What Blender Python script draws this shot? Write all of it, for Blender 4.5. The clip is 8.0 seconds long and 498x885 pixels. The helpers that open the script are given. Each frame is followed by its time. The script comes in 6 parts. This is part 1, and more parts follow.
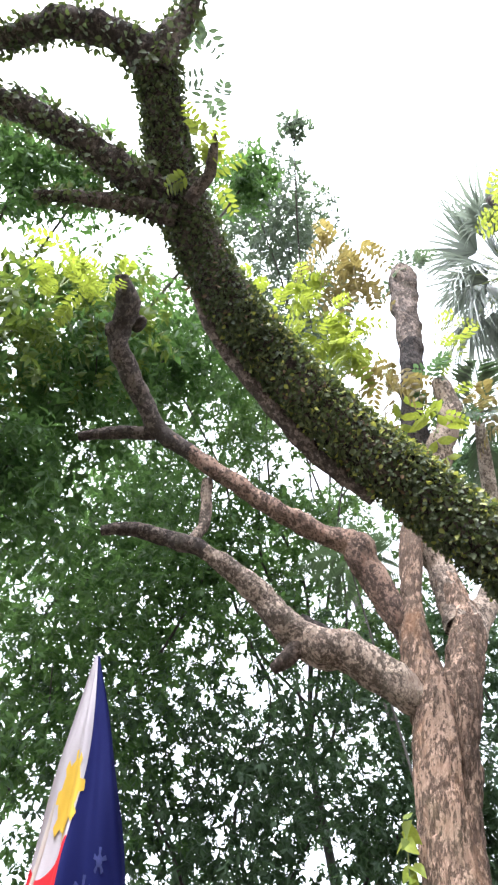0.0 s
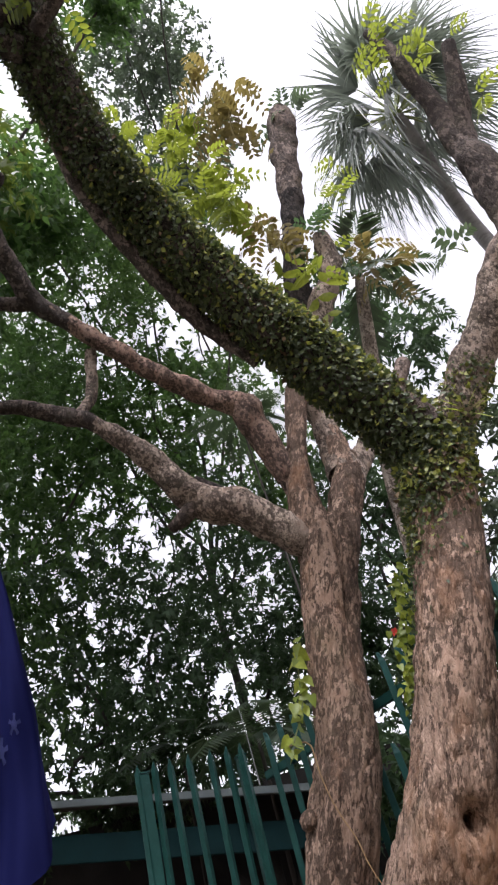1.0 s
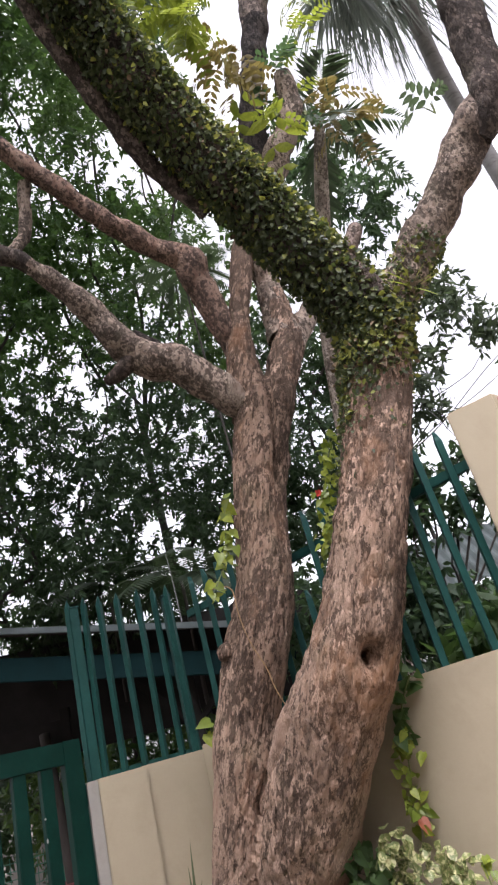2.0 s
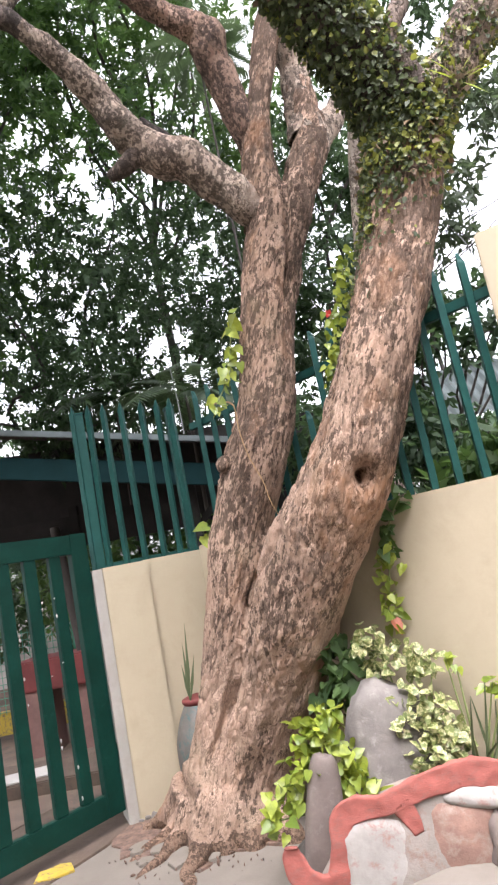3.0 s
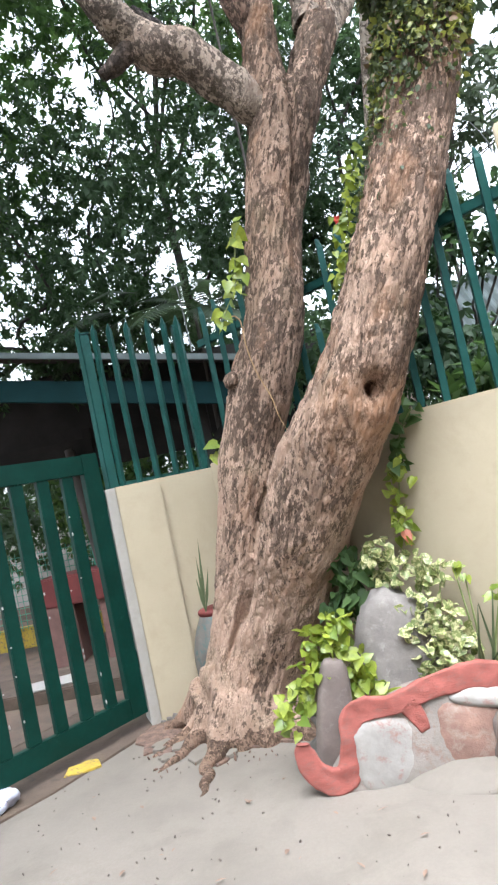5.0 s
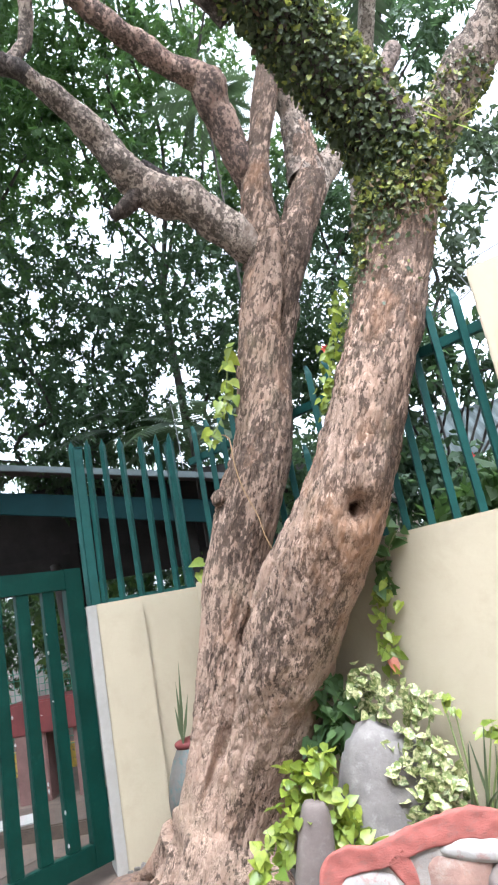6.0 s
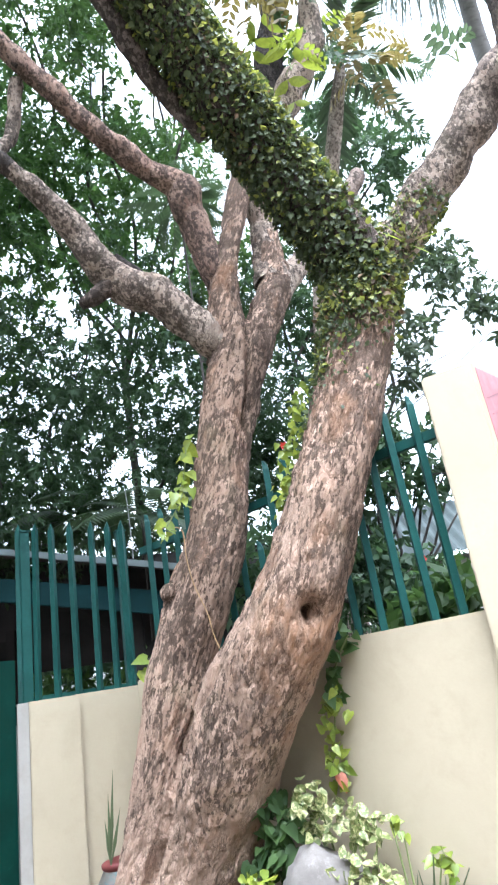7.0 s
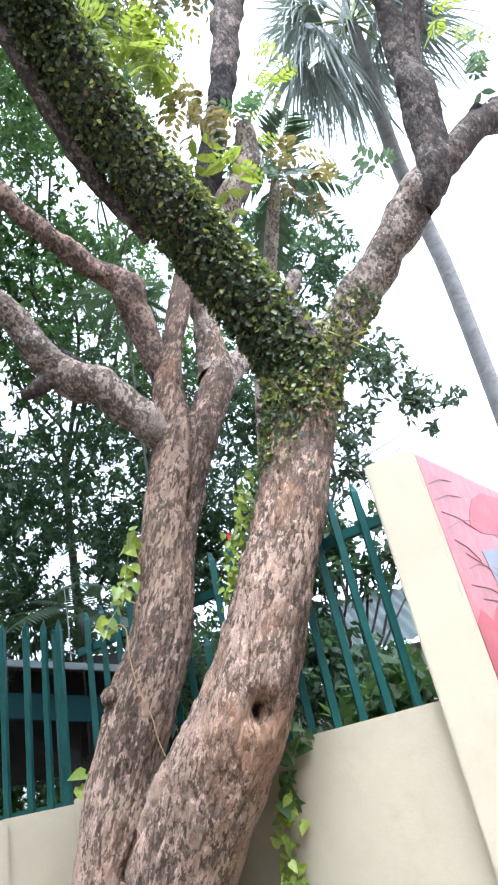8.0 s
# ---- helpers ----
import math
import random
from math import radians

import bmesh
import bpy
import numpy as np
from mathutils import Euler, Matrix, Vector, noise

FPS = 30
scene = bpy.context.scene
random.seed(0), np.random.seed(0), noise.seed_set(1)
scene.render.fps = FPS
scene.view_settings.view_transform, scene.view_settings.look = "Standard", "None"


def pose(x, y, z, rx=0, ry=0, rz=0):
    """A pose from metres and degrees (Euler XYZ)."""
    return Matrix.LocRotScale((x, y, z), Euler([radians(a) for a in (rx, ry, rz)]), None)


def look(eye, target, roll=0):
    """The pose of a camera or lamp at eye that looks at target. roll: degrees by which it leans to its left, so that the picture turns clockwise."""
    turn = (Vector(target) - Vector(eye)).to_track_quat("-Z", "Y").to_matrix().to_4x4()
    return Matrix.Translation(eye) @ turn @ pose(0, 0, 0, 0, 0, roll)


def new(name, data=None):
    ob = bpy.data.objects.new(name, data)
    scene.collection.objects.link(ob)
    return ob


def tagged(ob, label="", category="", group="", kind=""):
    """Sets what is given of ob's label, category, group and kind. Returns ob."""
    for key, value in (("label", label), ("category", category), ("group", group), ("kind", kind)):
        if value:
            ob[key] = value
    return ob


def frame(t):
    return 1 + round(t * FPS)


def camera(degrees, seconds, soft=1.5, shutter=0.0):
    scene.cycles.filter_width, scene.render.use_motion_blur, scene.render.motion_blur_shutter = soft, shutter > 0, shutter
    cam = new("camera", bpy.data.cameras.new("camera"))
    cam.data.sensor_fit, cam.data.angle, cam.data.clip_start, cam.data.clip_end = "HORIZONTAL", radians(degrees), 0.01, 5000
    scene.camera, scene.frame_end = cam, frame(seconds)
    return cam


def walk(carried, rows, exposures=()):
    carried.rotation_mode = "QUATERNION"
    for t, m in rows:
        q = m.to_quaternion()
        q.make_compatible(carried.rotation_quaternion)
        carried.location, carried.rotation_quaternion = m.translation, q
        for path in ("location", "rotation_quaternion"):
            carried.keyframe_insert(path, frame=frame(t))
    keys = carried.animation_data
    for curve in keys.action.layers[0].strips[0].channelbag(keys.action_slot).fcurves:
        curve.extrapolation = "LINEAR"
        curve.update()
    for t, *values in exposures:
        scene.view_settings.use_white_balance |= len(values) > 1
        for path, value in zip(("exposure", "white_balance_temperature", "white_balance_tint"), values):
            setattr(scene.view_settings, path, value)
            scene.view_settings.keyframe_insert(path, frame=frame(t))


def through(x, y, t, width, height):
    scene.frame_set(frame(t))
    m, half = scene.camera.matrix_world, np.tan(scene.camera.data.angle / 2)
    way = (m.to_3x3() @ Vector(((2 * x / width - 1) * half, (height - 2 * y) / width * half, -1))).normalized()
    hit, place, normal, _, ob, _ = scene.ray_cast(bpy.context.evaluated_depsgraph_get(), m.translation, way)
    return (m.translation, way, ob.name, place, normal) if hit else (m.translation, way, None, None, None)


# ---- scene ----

# ---- camera ----
cam = camera(42.46, 8.0, soft=2.3)
# seconds, place, yaw, pitch, lean to the right
ROWS = [
    (0, -0.076, -0.011, 1.501, 5.82, 53.38, 9.14),
    (0.1, -0.072, -0.008, 1.503, 2.54, 56.22, 12.00),
    (0.2, -0.068, -0.005, 1.506, -2.26, 57.65, 15.76),
    (0.3, -0.069, -0.018, 1.511, -3.42, 54.71, 17.72),
    (0.5, -0.072, -0.043, 1.522, -3.36, 46.80, 21.01),
    (0.7, -0.050, -0.055, 1.515, -2.59, 39.95, 21.30),
    (1, -0.017, -0.072, 1.505, -2.95, 38.75, 19.30),
    (1.5, -0.040, -0.067, 1.518, -5.67, 33.37, 16.56),
    (1.7, -0.039, -0.076, 1.518, -5.14, 30.61, 16.39),
    (2, -0.037, -0.089, 1.518, -4.96, 25.01, 16.23),
    (2.2, -0.040, -0.067, 1.491, -2.96, 19.25, 13.82),
    (3.3, -0.013, 0.017, 1.515, -0.31, 9.32, 11.11),
    (3.5, -0.026, 0.035, 1.525, -2.76, 8.51, 12.82),
    (4, 0.030, 0.029, 1.529, -1.93, 7.40, 14.89),
    (4.5, 0.045, 0.027, 1.527, 0.00, 5.08, 13.42),
    (4.7, 0.026, 0.043, 1.505, 2.35, 3.27, 12.51),
    (5.8, 0.011, 0.033, 1.442, 2.44, 5.04, 11.57),
    (5.9, 0.039, 0.031, 1.440, 1.90, 9.08, 11.15),
    (6, 0.066, 0.030, 1.438, 0.12, 13.89, 10.83),
    (6.1, 0.061, 0.024, 1.446, -0.48, 15.80, 9.47),
    (6.2, 0.056, 0.018, 1.454, -1.61, 16.84, 9.57),
    (6.3, 0.050, 0.012, 1.462, -3.59, 18.86, 9.20),
    (6.5, 0.040, 0.000, 1.478, -5.68, 21.69, 9.22),
    (7, 0.069, 0.033, 1.487, -5.36, 20.76, 9.36),
    (7.2, 0.064, 0.031, 1.487, -6.77, 22.14, 10.69),
    (7.5, 0.057, 0.029, 1.488, -6.53, 24.04, 10.54),
    (7.7, 0.053, 0.039, 1.485, -8.12, 25.23, 10.74),
    (8, 0.046, 0.055, 1.481, -12.74, 27.85, 13.18),
]
EXPOSURES = [(0.0, 0.42, 6000, 15), (0.5, -0.68, 6050, 17), (1.0, -0.92, 6250, 21), (2.2, -0.56, 6300, 22), (3.3, 0.28, 6300, 18), (4.7, 0.15, 5950, 11), (6.0, 0.38, 5650, 12), (7.0, 0.42, 5500, 11), (8.0, 0.28, 5400, 12)]
walk(cam, [(t, pose(x, y, z, 90 + pitch, 0, yaw) @ pose(0, 0, 0, 0, 0, -lean)) for t, x, y, z, yaw, pitch, lean in ROWS], EXPOSURES)

# ---- world and sun ----
world = bpy.data.worlds.new("world")
scene.world = world
world.use_nodes = True
wn, wl = world.node_tree.nodes, world.node_tree.links
wn.clear()
sky = wn.new("ShaderNodeTexSky")
sky.sky_type, sky.sun_disc = "NISHITA", False
sky.sun_elevation, sky.sun_rotation = radians(65.9), radians(184.3)
sky.air_density, sky.dust_density, sky.ozone_density = 1.0, 6.0, 1.0
pale = wn.new("ShaderNodeHueSaturation")
pale.inputs["Saturation"].default_value = 0.12
back = wn.new("ShaderNodeBackground")
back.inputs["Strength"].default_value = 0.90
wout = wn.new("ShaderNodeOutputWorld")
wl.new(sky.outputs[0], pale.inputs["Color"])
wl.new(pale.outputs[0], back.inputs["Color"])
wl.new(back.outputs[0], wout.inputs[0])
sun = new("sun", bpy.data.lights.new("sun", "SUN"))
sun.data.energy, sun.data.angle, sun.data.color = 0.32, radians(16), (1.0, 0.97, 0.94)
sun.matrix_world = look((-0.3, -4.0, 9.0), (0, 0, 0))


# ---- materials ----
def nodes_of(name):
    m = bpy.data.materials.new(name)
    m.use_nodes = True
    nt = m.node_tree
    b = nt.nodes["Principled BSDF"]
    return m, nt, b


def coords(nt, scale=(1, 1, 1)):
    g = nt.nodes.new("ShaderNodeNewGeometry")
    mp = nt.nodes.new("ShaderNodeMapping")
    mp.inputs["Scale"].default_value = scale
    nt.links.new(g.outputs["Position"], mp.inputs["Vector"])
    return mp.outputs[0]


def noise_node(nt, vec, scale, detail=6, rough=0.6, distort=0.0):
    n = nt.nodes.new("ShaderNodeTexNoise")
    n.inputs["Scale"].default_value, n.inputs["Detail"].default_value = scale, detail
    n.inputs["Roughness"].default_value, n.inputs["Distortion"].default_value = rough, distort
    nt.links.new(vec, n.inputs["Vector"])
    return n.outputs["Fac"]


def ramp(nt, fac, stops):
    r = nt.nodes.new("ShaderNodeValToRGB")
    el = r.color_ramp.elements
    while len(el) < len(stops):
        el.new(0.5)
    for e, (p, c) in zip(el, stops):
        e.position, e.color = p, (*c, 1)
    nt.links.new(fac, r.inputs[0])
    return r.outputs[0]


def mix(nt, fac, a, b, mode="MIX"):
    m = nt.nodes.new("ShaderNodeMix")
    m.data_type, m.blend_type = "RGBA", mode
    for value, k in ((fac, 0), (a, 6), (b, 7)):
        if isinstance(value, (int, float)):
            m.inputs[k].default_value = value
        elif isinstance(value, tuple):
            m.inputs[k].default_value = (*value, 1)
        else:
            nt.links.new(value, m.inputs[k])
    return m.outputs[2]


def bump(nt, b, height, strength, dist):
    u = nt.nodes.new("ShaderNodeBump")
    u.inputs["Strength"].default_value, u.inputs["Distance"].default_value = strength, dist
    nt.links.new(height, u.inputs["Height"])
    nt.links.new(u.outputs[0], b.inputs["Normal"])


def plain(name, colour, rough=0.6, var=0.25, scale=3.0, grain=40.0, bump_d=0.002, stretch=(1, 1, 1), metal=0.0, dirt=None, dirt_at=(0.55, 0.75)):
    """A surface of one paint or stone, with stains at a large scale and grain at a small one."""
    m, nt, b = nodes_of(name)
    v = coords(nt, stretch)
    big = noise_node(nt, v, scale, 5, 0.6)
    fine = noise_node(nt, v, grain, 4, 0.7)
    lo = tuple(c * (1 - var) for c in colour)
    hi = tuple(min(1, c * (1 + var)) for c in colour)
    col = ramp(nt, big, ((0.3, lo), (0.7, hi)))
    col = mix(nt, ramp(nt, fine, ((0.35, (0.0,) * 3), (0.65, (0.35,) * 3))), col, lo)
    if dirt:
        d = noise_node(nt, v, scale * 2.3, 8, 0.7, 0.4)
        col = mix(nt, ramp(nt, d, ((dirt_at[0], (0,) * 3), (dirt_at[1], (1,) * 3))), col, dirt)
    nt.links.new(col, b.inputs["Base Color"])
    b.inputs["Roughness"].default_value, b.inputs["Metallic"].default_value = rough, metal
    bump(nt, b, fine, 0.5, bump_d)
    return m


def leaning(nt, scale, lean):
    """Coordinates along a leaning trunk."""
    g = nt.nodes.new("ShaderNodeNewGeometry")
    sp = nt.nodes.new("ShaderNodeSeparateXYZ")
    co = nt.nodes.new("ShaderNodeCombineXYZ")
    nt.links.new(g.outputs["Position"], sp.inputs[0])
    for k, s in enumerate(lean):
        m = nt.nodes.new("ShaderNodeMath")
        m.operation = "MULTIPLY_ADD"
        nt.links.new(sp.outputs[2], m.inputs[0])
        m.inputs[1].default_value = -s
        nt.links.new(sp.outputs[k], m.inputs[2])
        nt.links.new(m.outputs[0], co.inputs[k])
    nt.links.new(sp.outputs[2], co.inputs[2])
    mp = nt.nodes.new("ShaderNodeMapping")
    mp.inputs["Scale"].default_value = scale
    nt.links.new(co.outputs[0], mp.inputs["Vector"])
    return mp.outputs[0]


def maths(nt, op, a, c):
    n = nt.nodes.new("ShaderNodeMath")
    n.operation = op
    for k, q in enumerate((a, c)):
        if isinstance(q, (int, float)):
            n.inputs[k].default_value = q
        else:
            nt.links.new(q, n.inputs[k])
    return n.outputs[0]


def plates(nt, vec, scale, wobble, sharp):
    """Bark plates: a random grey for each plate, and the distance from its edge."""
    warp = nt.nodes.new("ShaderNodeTexNoise")
    warp.inputs["Scale"].default_value, warp.inputs["Detail"].default_value = scale * 1.3, 4
    nt.links.new(vec, warp.inputs["Vector"])
    shift = nt.nodes.new("ShaderNodeMix")
    shift.data_type, shift.blend_type = "RGBA", "LINEAR_LIGHT"
    shift.inputs[0].default_value = wobble / scale
    nt.links.new(vec, shift.inputs[6])
    nt.links.new(warp.outputs["Color"], shift.inputs[7])
    out = []
    for feature in ("F1", "DISTANCE_TO_EDGE"):
        n = nt.nodes.new("ShaderNodeTexVoronoi")
        n.feature = feature
        n.inputs["Scale"].default_value = scale
        nt.links.new(shift.outputs[2], n.inputs["Vector"])
        out.append(n.outputs["Color"] if feature == "F1" else n.outputs["Distance"])
    sep = nt.nodes.new("ShaderNodeSeparateColor")
    nt.links.new(out[0], sep.inputs[0])
    edge = ramp(nt, out[1], ((0.0, (0,) * 3), (sharp, (1,) * 3)))
    return sep.outputs[0], edge


def bark_material(name, pale_c, mid_c, dark_c, green=0.0, flake=0.5, size=1.0, lean=(0.0, 0.0), lichen_c=0.3, rust=0.0, foot=0.0, stretch=0.4):
    """Flaking bark: pale new bark, on which small dark plates of old bark still hold in some places."""
    m, nt, b = nodes_of(name)
    v = leaning(nt, (1, 1, stretch), lean)
    loose = leaning(nt, (1, 1, 0.6), lean)
    big = noise_node(nt, loose, 3.4, 6, 0.62, 0.4)
    mid = noise_node(nt, loose, 11, 6, 0.65, 0.5)
    fine = noise_node(nt, v, 120, 5, 0.75)
    grain = noise_node(nt, leaning(nt, (1, 1, 0.22), lean), 60, 5, 0.7, 0.3)
    r1, e1 = plates(nt, v, 17 * size, 1.0, 0.14)
    r2, e2 = plates(nt, v, 46 * size, 1.1, 0.2)
    # how much old bark is left: by place, then plate by plate
    left = maths(nt, "SUBTRACT", maths(nt, "ADD", maths(nt, "MULTIPLY", big, 1.15), maths(nt, "MULTIPLY", mid, 0.4)), 0.125)
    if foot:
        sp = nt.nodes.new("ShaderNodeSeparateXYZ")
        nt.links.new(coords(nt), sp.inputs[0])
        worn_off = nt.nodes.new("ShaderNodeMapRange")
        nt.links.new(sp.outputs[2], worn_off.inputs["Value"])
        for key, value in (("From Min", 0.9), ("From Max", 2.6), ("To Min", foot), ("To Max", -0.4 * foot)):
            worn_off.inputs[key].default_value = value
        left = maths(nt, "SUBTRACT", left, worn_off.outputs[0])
    at = 1.0 + 0.22 * (0.5 - flake)
    old1 = ramp(nt, maths(nt, "ADD", left, maths(nt, "MULTIPLY", r1, 0.42)), ((0.0, (0,) * 3), (min(0.93, at - 0.1), (0,) * 3), (min(0.97, at - 0.06), (1,) * 3)))
    old2 = ramp(nt, maths(nt, "ADD", left, maths(nt, "MULTIPLY", r2, 0.5)), ((0.0, (0,) * 3), (min(0.96, at - 0.05), (0,) * 3), (min(0.99, at - 0.02), (1,) * 3)))
    lift = tuple(min(1, c * 1.15) for c in pale_c)
    under = ramp(nt, mid, ((0.34, mid_c), (0.50, pale_c), (0.66, lift)))
    under = mix(nt, ramp(nt, r1, ((0.0, (0.0,) * 3), (1.0, (0.35,) * 3))), under, mid_c)
    under = mix(nt, ramp(nt, grain, ((0.48, (0.0,) * 3), (0.62, (0.45,) * 3))), under, mid_c)
    over = ramp(nt, fine, ((0.34, tuple(c * 0.65 for c in dark_c)), (0.52, dark_c), (0.68, tuple(0.5 * p + 0.5 * q for p, q in zip(mid_c, dark_c)))))
    col = mix(nt, maths(nt, "MULTIPLY", old1, 0.5), under, over)
    col = mix(nt, maths(nt, "MULTIPLY", old2, 0.85), col, over)
    crack = ramp(nt, noise_node(nt, leaning(nt, (1, 1, 0.12), lean), 26 * size, 4, 0.65, 0.6), ((0.33, (0.75,) * 3), (0.40, (0,) * 3)))
    col = mix(nt, crack, col, tuple(c * 0.6 for c in dark_c))
    # rims of the plates
    rim = maths(nt, "MULTIPLY", maths(nt, "SUBTRACT", 1.0, e2), maths(nt, "MULTIPLY", ramp(nt, mid, ((0.42, (0,) * 3), (0.6, (0.8,) * 3))), 1.0))
    col = mix(nt, rim, col, tuple(c * 0.8 for c in dark_c))
    lichen = ramp(nt, noise_node(nt, coords(nt), 46, 5, 0.7, 0.5), ((0.60, (0,) * 3), (0.68, (lichen_c,) * 3)))
    col = mix(nt, lichen, col, tuple(min(1, c * 1.0 + 0.07) for c in pale_c))
    tone = noise_node(nt, loose, 1.9, 5, 0.6, 0.4)
    col = mix(nt, 1.0, col, ramp(nt, tone, ((0.34, (0.70, 0.68, 0.66)), (0.5, (0.95, 0.93, 0.91)), (0.66, (1.1, 1.06, 1.03)))), "MULTIPLY")
    if rust:
        worn = noise_node(nt, loose, 3.1, 7, 0.7)
        col = mix(nt, ramp(nt, worn, ((0.54, (0,) * 3), (0.66, (rust,) * 3))), col, (0.32, 0.18, 0.105))
        # an old wound below the knothole, stripped to reddish wood
        gap = nt.nodes.new("ShaderNodeVectorMath")
        gap.operation = "DISTANCE"
        nt.links.new(coords(nt), gap.inputs[0])
        gap.inputs[1].default_value = (0.50, 3.06, 1.60)
        wound = maths(nt, "ADD", gap.outputs["Value"], maths(nt, "MULTIPLY", maths(nt, "SUBTRACT", worn, 0.5), 0.9))
        wound = maths(nt, "MULTIPLY", ramp(nt, wound, ((0.12, (0.7,) * 3), (0.38, (0,) * 3))), ramp(nt, mid, ((0.40, (1,) * 3), (0.58, (0.35,) * 3))))
        col = mix(nt, wound, col, (0.34, 0.18, 0.095))
    if green:
        g = noise_node(nt, coords(nt, (1, 1, 0.6)), 3.7, 6, 0.7)
        col = mix(nt, ramp(nt, g, ((0.54, (0,) * 3), (0.74, (green,) * 3))), col, (0.115, 0.12, 0.06))
    nt.links.new(col, b.inputs["Base Color"])
    b.inputs["Roughness"].default_value = 0.92
    b.inputs["Specular IOR Level"].default_value = 0.12
    h = mix(nt, 0.5, old1, old2)
    h = mix(nt, 0.3, h, e1)
    h = mix(nt, 0.35, h, grain)
    h = mix(nt, 0.2, h, fine)
    h = mix(nt, crack, h, (0.0, 0.0, 0.0))
    bump(nt, b, h, 1.0, 0.026)
    return m


def leaf_material(name, dark, light, through, rough=0.45, share=0.35, rim=None, sheen=0.5, mottle=0.9):
    """Leaf: varies leaf by leaf, lets some light through."""
    m, nt, b = nodes_of(name)
    g = nt.nodes.new("ShaderNodeNewGeometry")
    col = ramp(nt, g.outputs["Random Per Island"], ((0.0, dark), (0.75, light), (1.0, tuple(min(1, c * 1.25) for c in light))))
    patch = noise_node(nt, coords(nt), 60 if rim else mottle, 4, 0.6)
    if rim:
        col = mix(nt, ramp(nt, patch, ((0.48, (0,) * 3), (0.56, (1,) * 3))), col, rim)
    else:
        col = mix(nt, ramp(nt, patch, ((0.35, (0,) * 3), (0.7, (0.6,) * 3))), col, tuple(0.6 * c for c in dark))
    nt.links.new(col, b.inputs["Base Color"])
    b.inputs["Roughness"].default_value = rough
    b.inputs["Specular IOR Level"].default_value = sheen
    t = nt.nodes.new("ShaderNodeBsdfTranslucent")
    nt.links.new(mix(nt, 0.6, col, through), t.inputs["Color"])
    mx = nt.nodes.new("ShaderNodeMixShader")
    mx.inputs[0].default_value = share
    nt.links.new(b.outputs[0], mx.inputs[1])
    nt.links.new(t.outputs[0], mx.inputs[2])
    nt.links.new(mx.outputs[0], nt.nodes["Material Output"].inputs[0])
    return m


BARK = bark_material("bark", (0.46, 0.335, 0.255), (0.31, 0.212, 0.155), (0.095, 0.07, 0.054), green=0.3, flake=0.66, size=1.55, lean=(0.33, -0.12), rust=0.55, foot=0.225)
BARK_OLD = bark_material("bark_grey", (0.45, 0.375, 0.305), (0.27, 0.205, 0.162), (0.075, 0.062, 0.052), green=0.25, flake=0.56, size=1.3, lichen_c=0.45, stretch=0.7)
BARK_RED = bark_material("bark_red", (0.38, 0.27, 0.21), (0.235, 0.15, 0.112), (0.07, 0.053, 0.045), flake=0.55, size=1.3, lichen_c=0.5, stretch=0.7)
BARK_PALE = bark_material("pale_mottled_bark", (0.58, 0.51, 0.44), (0.40, 0.34, 0.285), (0.14, 0.115, 0.095), flake=0.4, size=1.3, lichen_c=0.4, stretch=0.7)
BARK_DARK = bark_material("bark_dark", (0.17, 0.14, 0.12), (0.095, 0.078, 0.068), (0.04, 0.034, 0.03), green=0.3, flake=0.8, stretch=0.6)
ROOT_BARK = bark_material("root_bark", (0.31, 0.215, 0.155), (0.21, 0.14, 0.10), (0.10, 0.07, 0.052), flake=0.3, size=1.6, stretch=0.8)
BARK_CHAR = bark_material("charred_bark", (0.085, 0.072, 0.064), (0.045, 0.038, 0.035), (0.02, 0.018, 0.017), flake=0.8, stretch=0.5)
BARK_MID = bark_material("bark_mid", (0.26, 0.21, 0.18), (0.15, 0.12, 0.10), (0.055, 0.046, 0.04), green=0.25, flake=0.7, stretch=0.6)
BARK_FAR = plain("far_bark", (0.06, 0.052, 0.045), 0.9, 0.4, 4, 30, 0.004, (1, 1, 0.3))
PALM_BARK = plain("palm_trunk", (0.23, 0.225, 0.215), 0.9, 0.2, 3, 30, 0.006, (1, 1, 2.5), dirt=(0.12, 0.115, 0.105), dirt_at=(0.5, 0.7))
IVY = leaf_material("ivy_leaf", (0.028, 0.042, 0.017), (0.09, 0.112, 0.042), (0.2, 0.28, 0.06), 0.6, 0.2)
IVY_DRY = leaf_material("ivy_old_leaf", (0.09, 0.06, 0.035), (0.22, 0.15, 0.08), (0.3, 0.2, 0.08), 0.7, 0.2)
IVY_BRIGHT = leaf_material("ivy_bright_leaf", (0.13, 0.15, 0.03), (0.29, 0.31, 0.06), (0.45, 0.47, 0.08), 0.5, 0.28)
LEAF_DARK = leaf_material("dark_leaf", (0.02, 0.037, 0.023), (0.064, 0.105, 0.058), (0.17, 0.30, 0.10), 0.5, 0.34, sheen=0.2)
LEAF_DEEP = leaf_material("deep_green_leaf", (0.027, 0.06, 0.025), (0.075, 0.138, 0.047), (0.2, 0.38, 0.08), 0.5, 0.36, sheen=0.2)
LEAF_MID = leaf_material("mid_leaf", (0.038, 0.072, 0.03), (0.085, 0.142, 0.048), (0.22, 0.40, 0.08), 0.5, 0.34, sheen=0.25)
LEAF_GOLD = leaf_material("sunlit_leaf", (0.08, 0.12, 0.02), (0.19, 0.245, 0.035), (0.42, 0.50, 0.05), 0.45, 0.42)
LEAF_LIME = leaf_material("lime_leaf", (0.05, 0.085, 0.02), (0.125, 0.175, 0.035), (0.28, 0.38, 0.05), 0.45, 0.36)
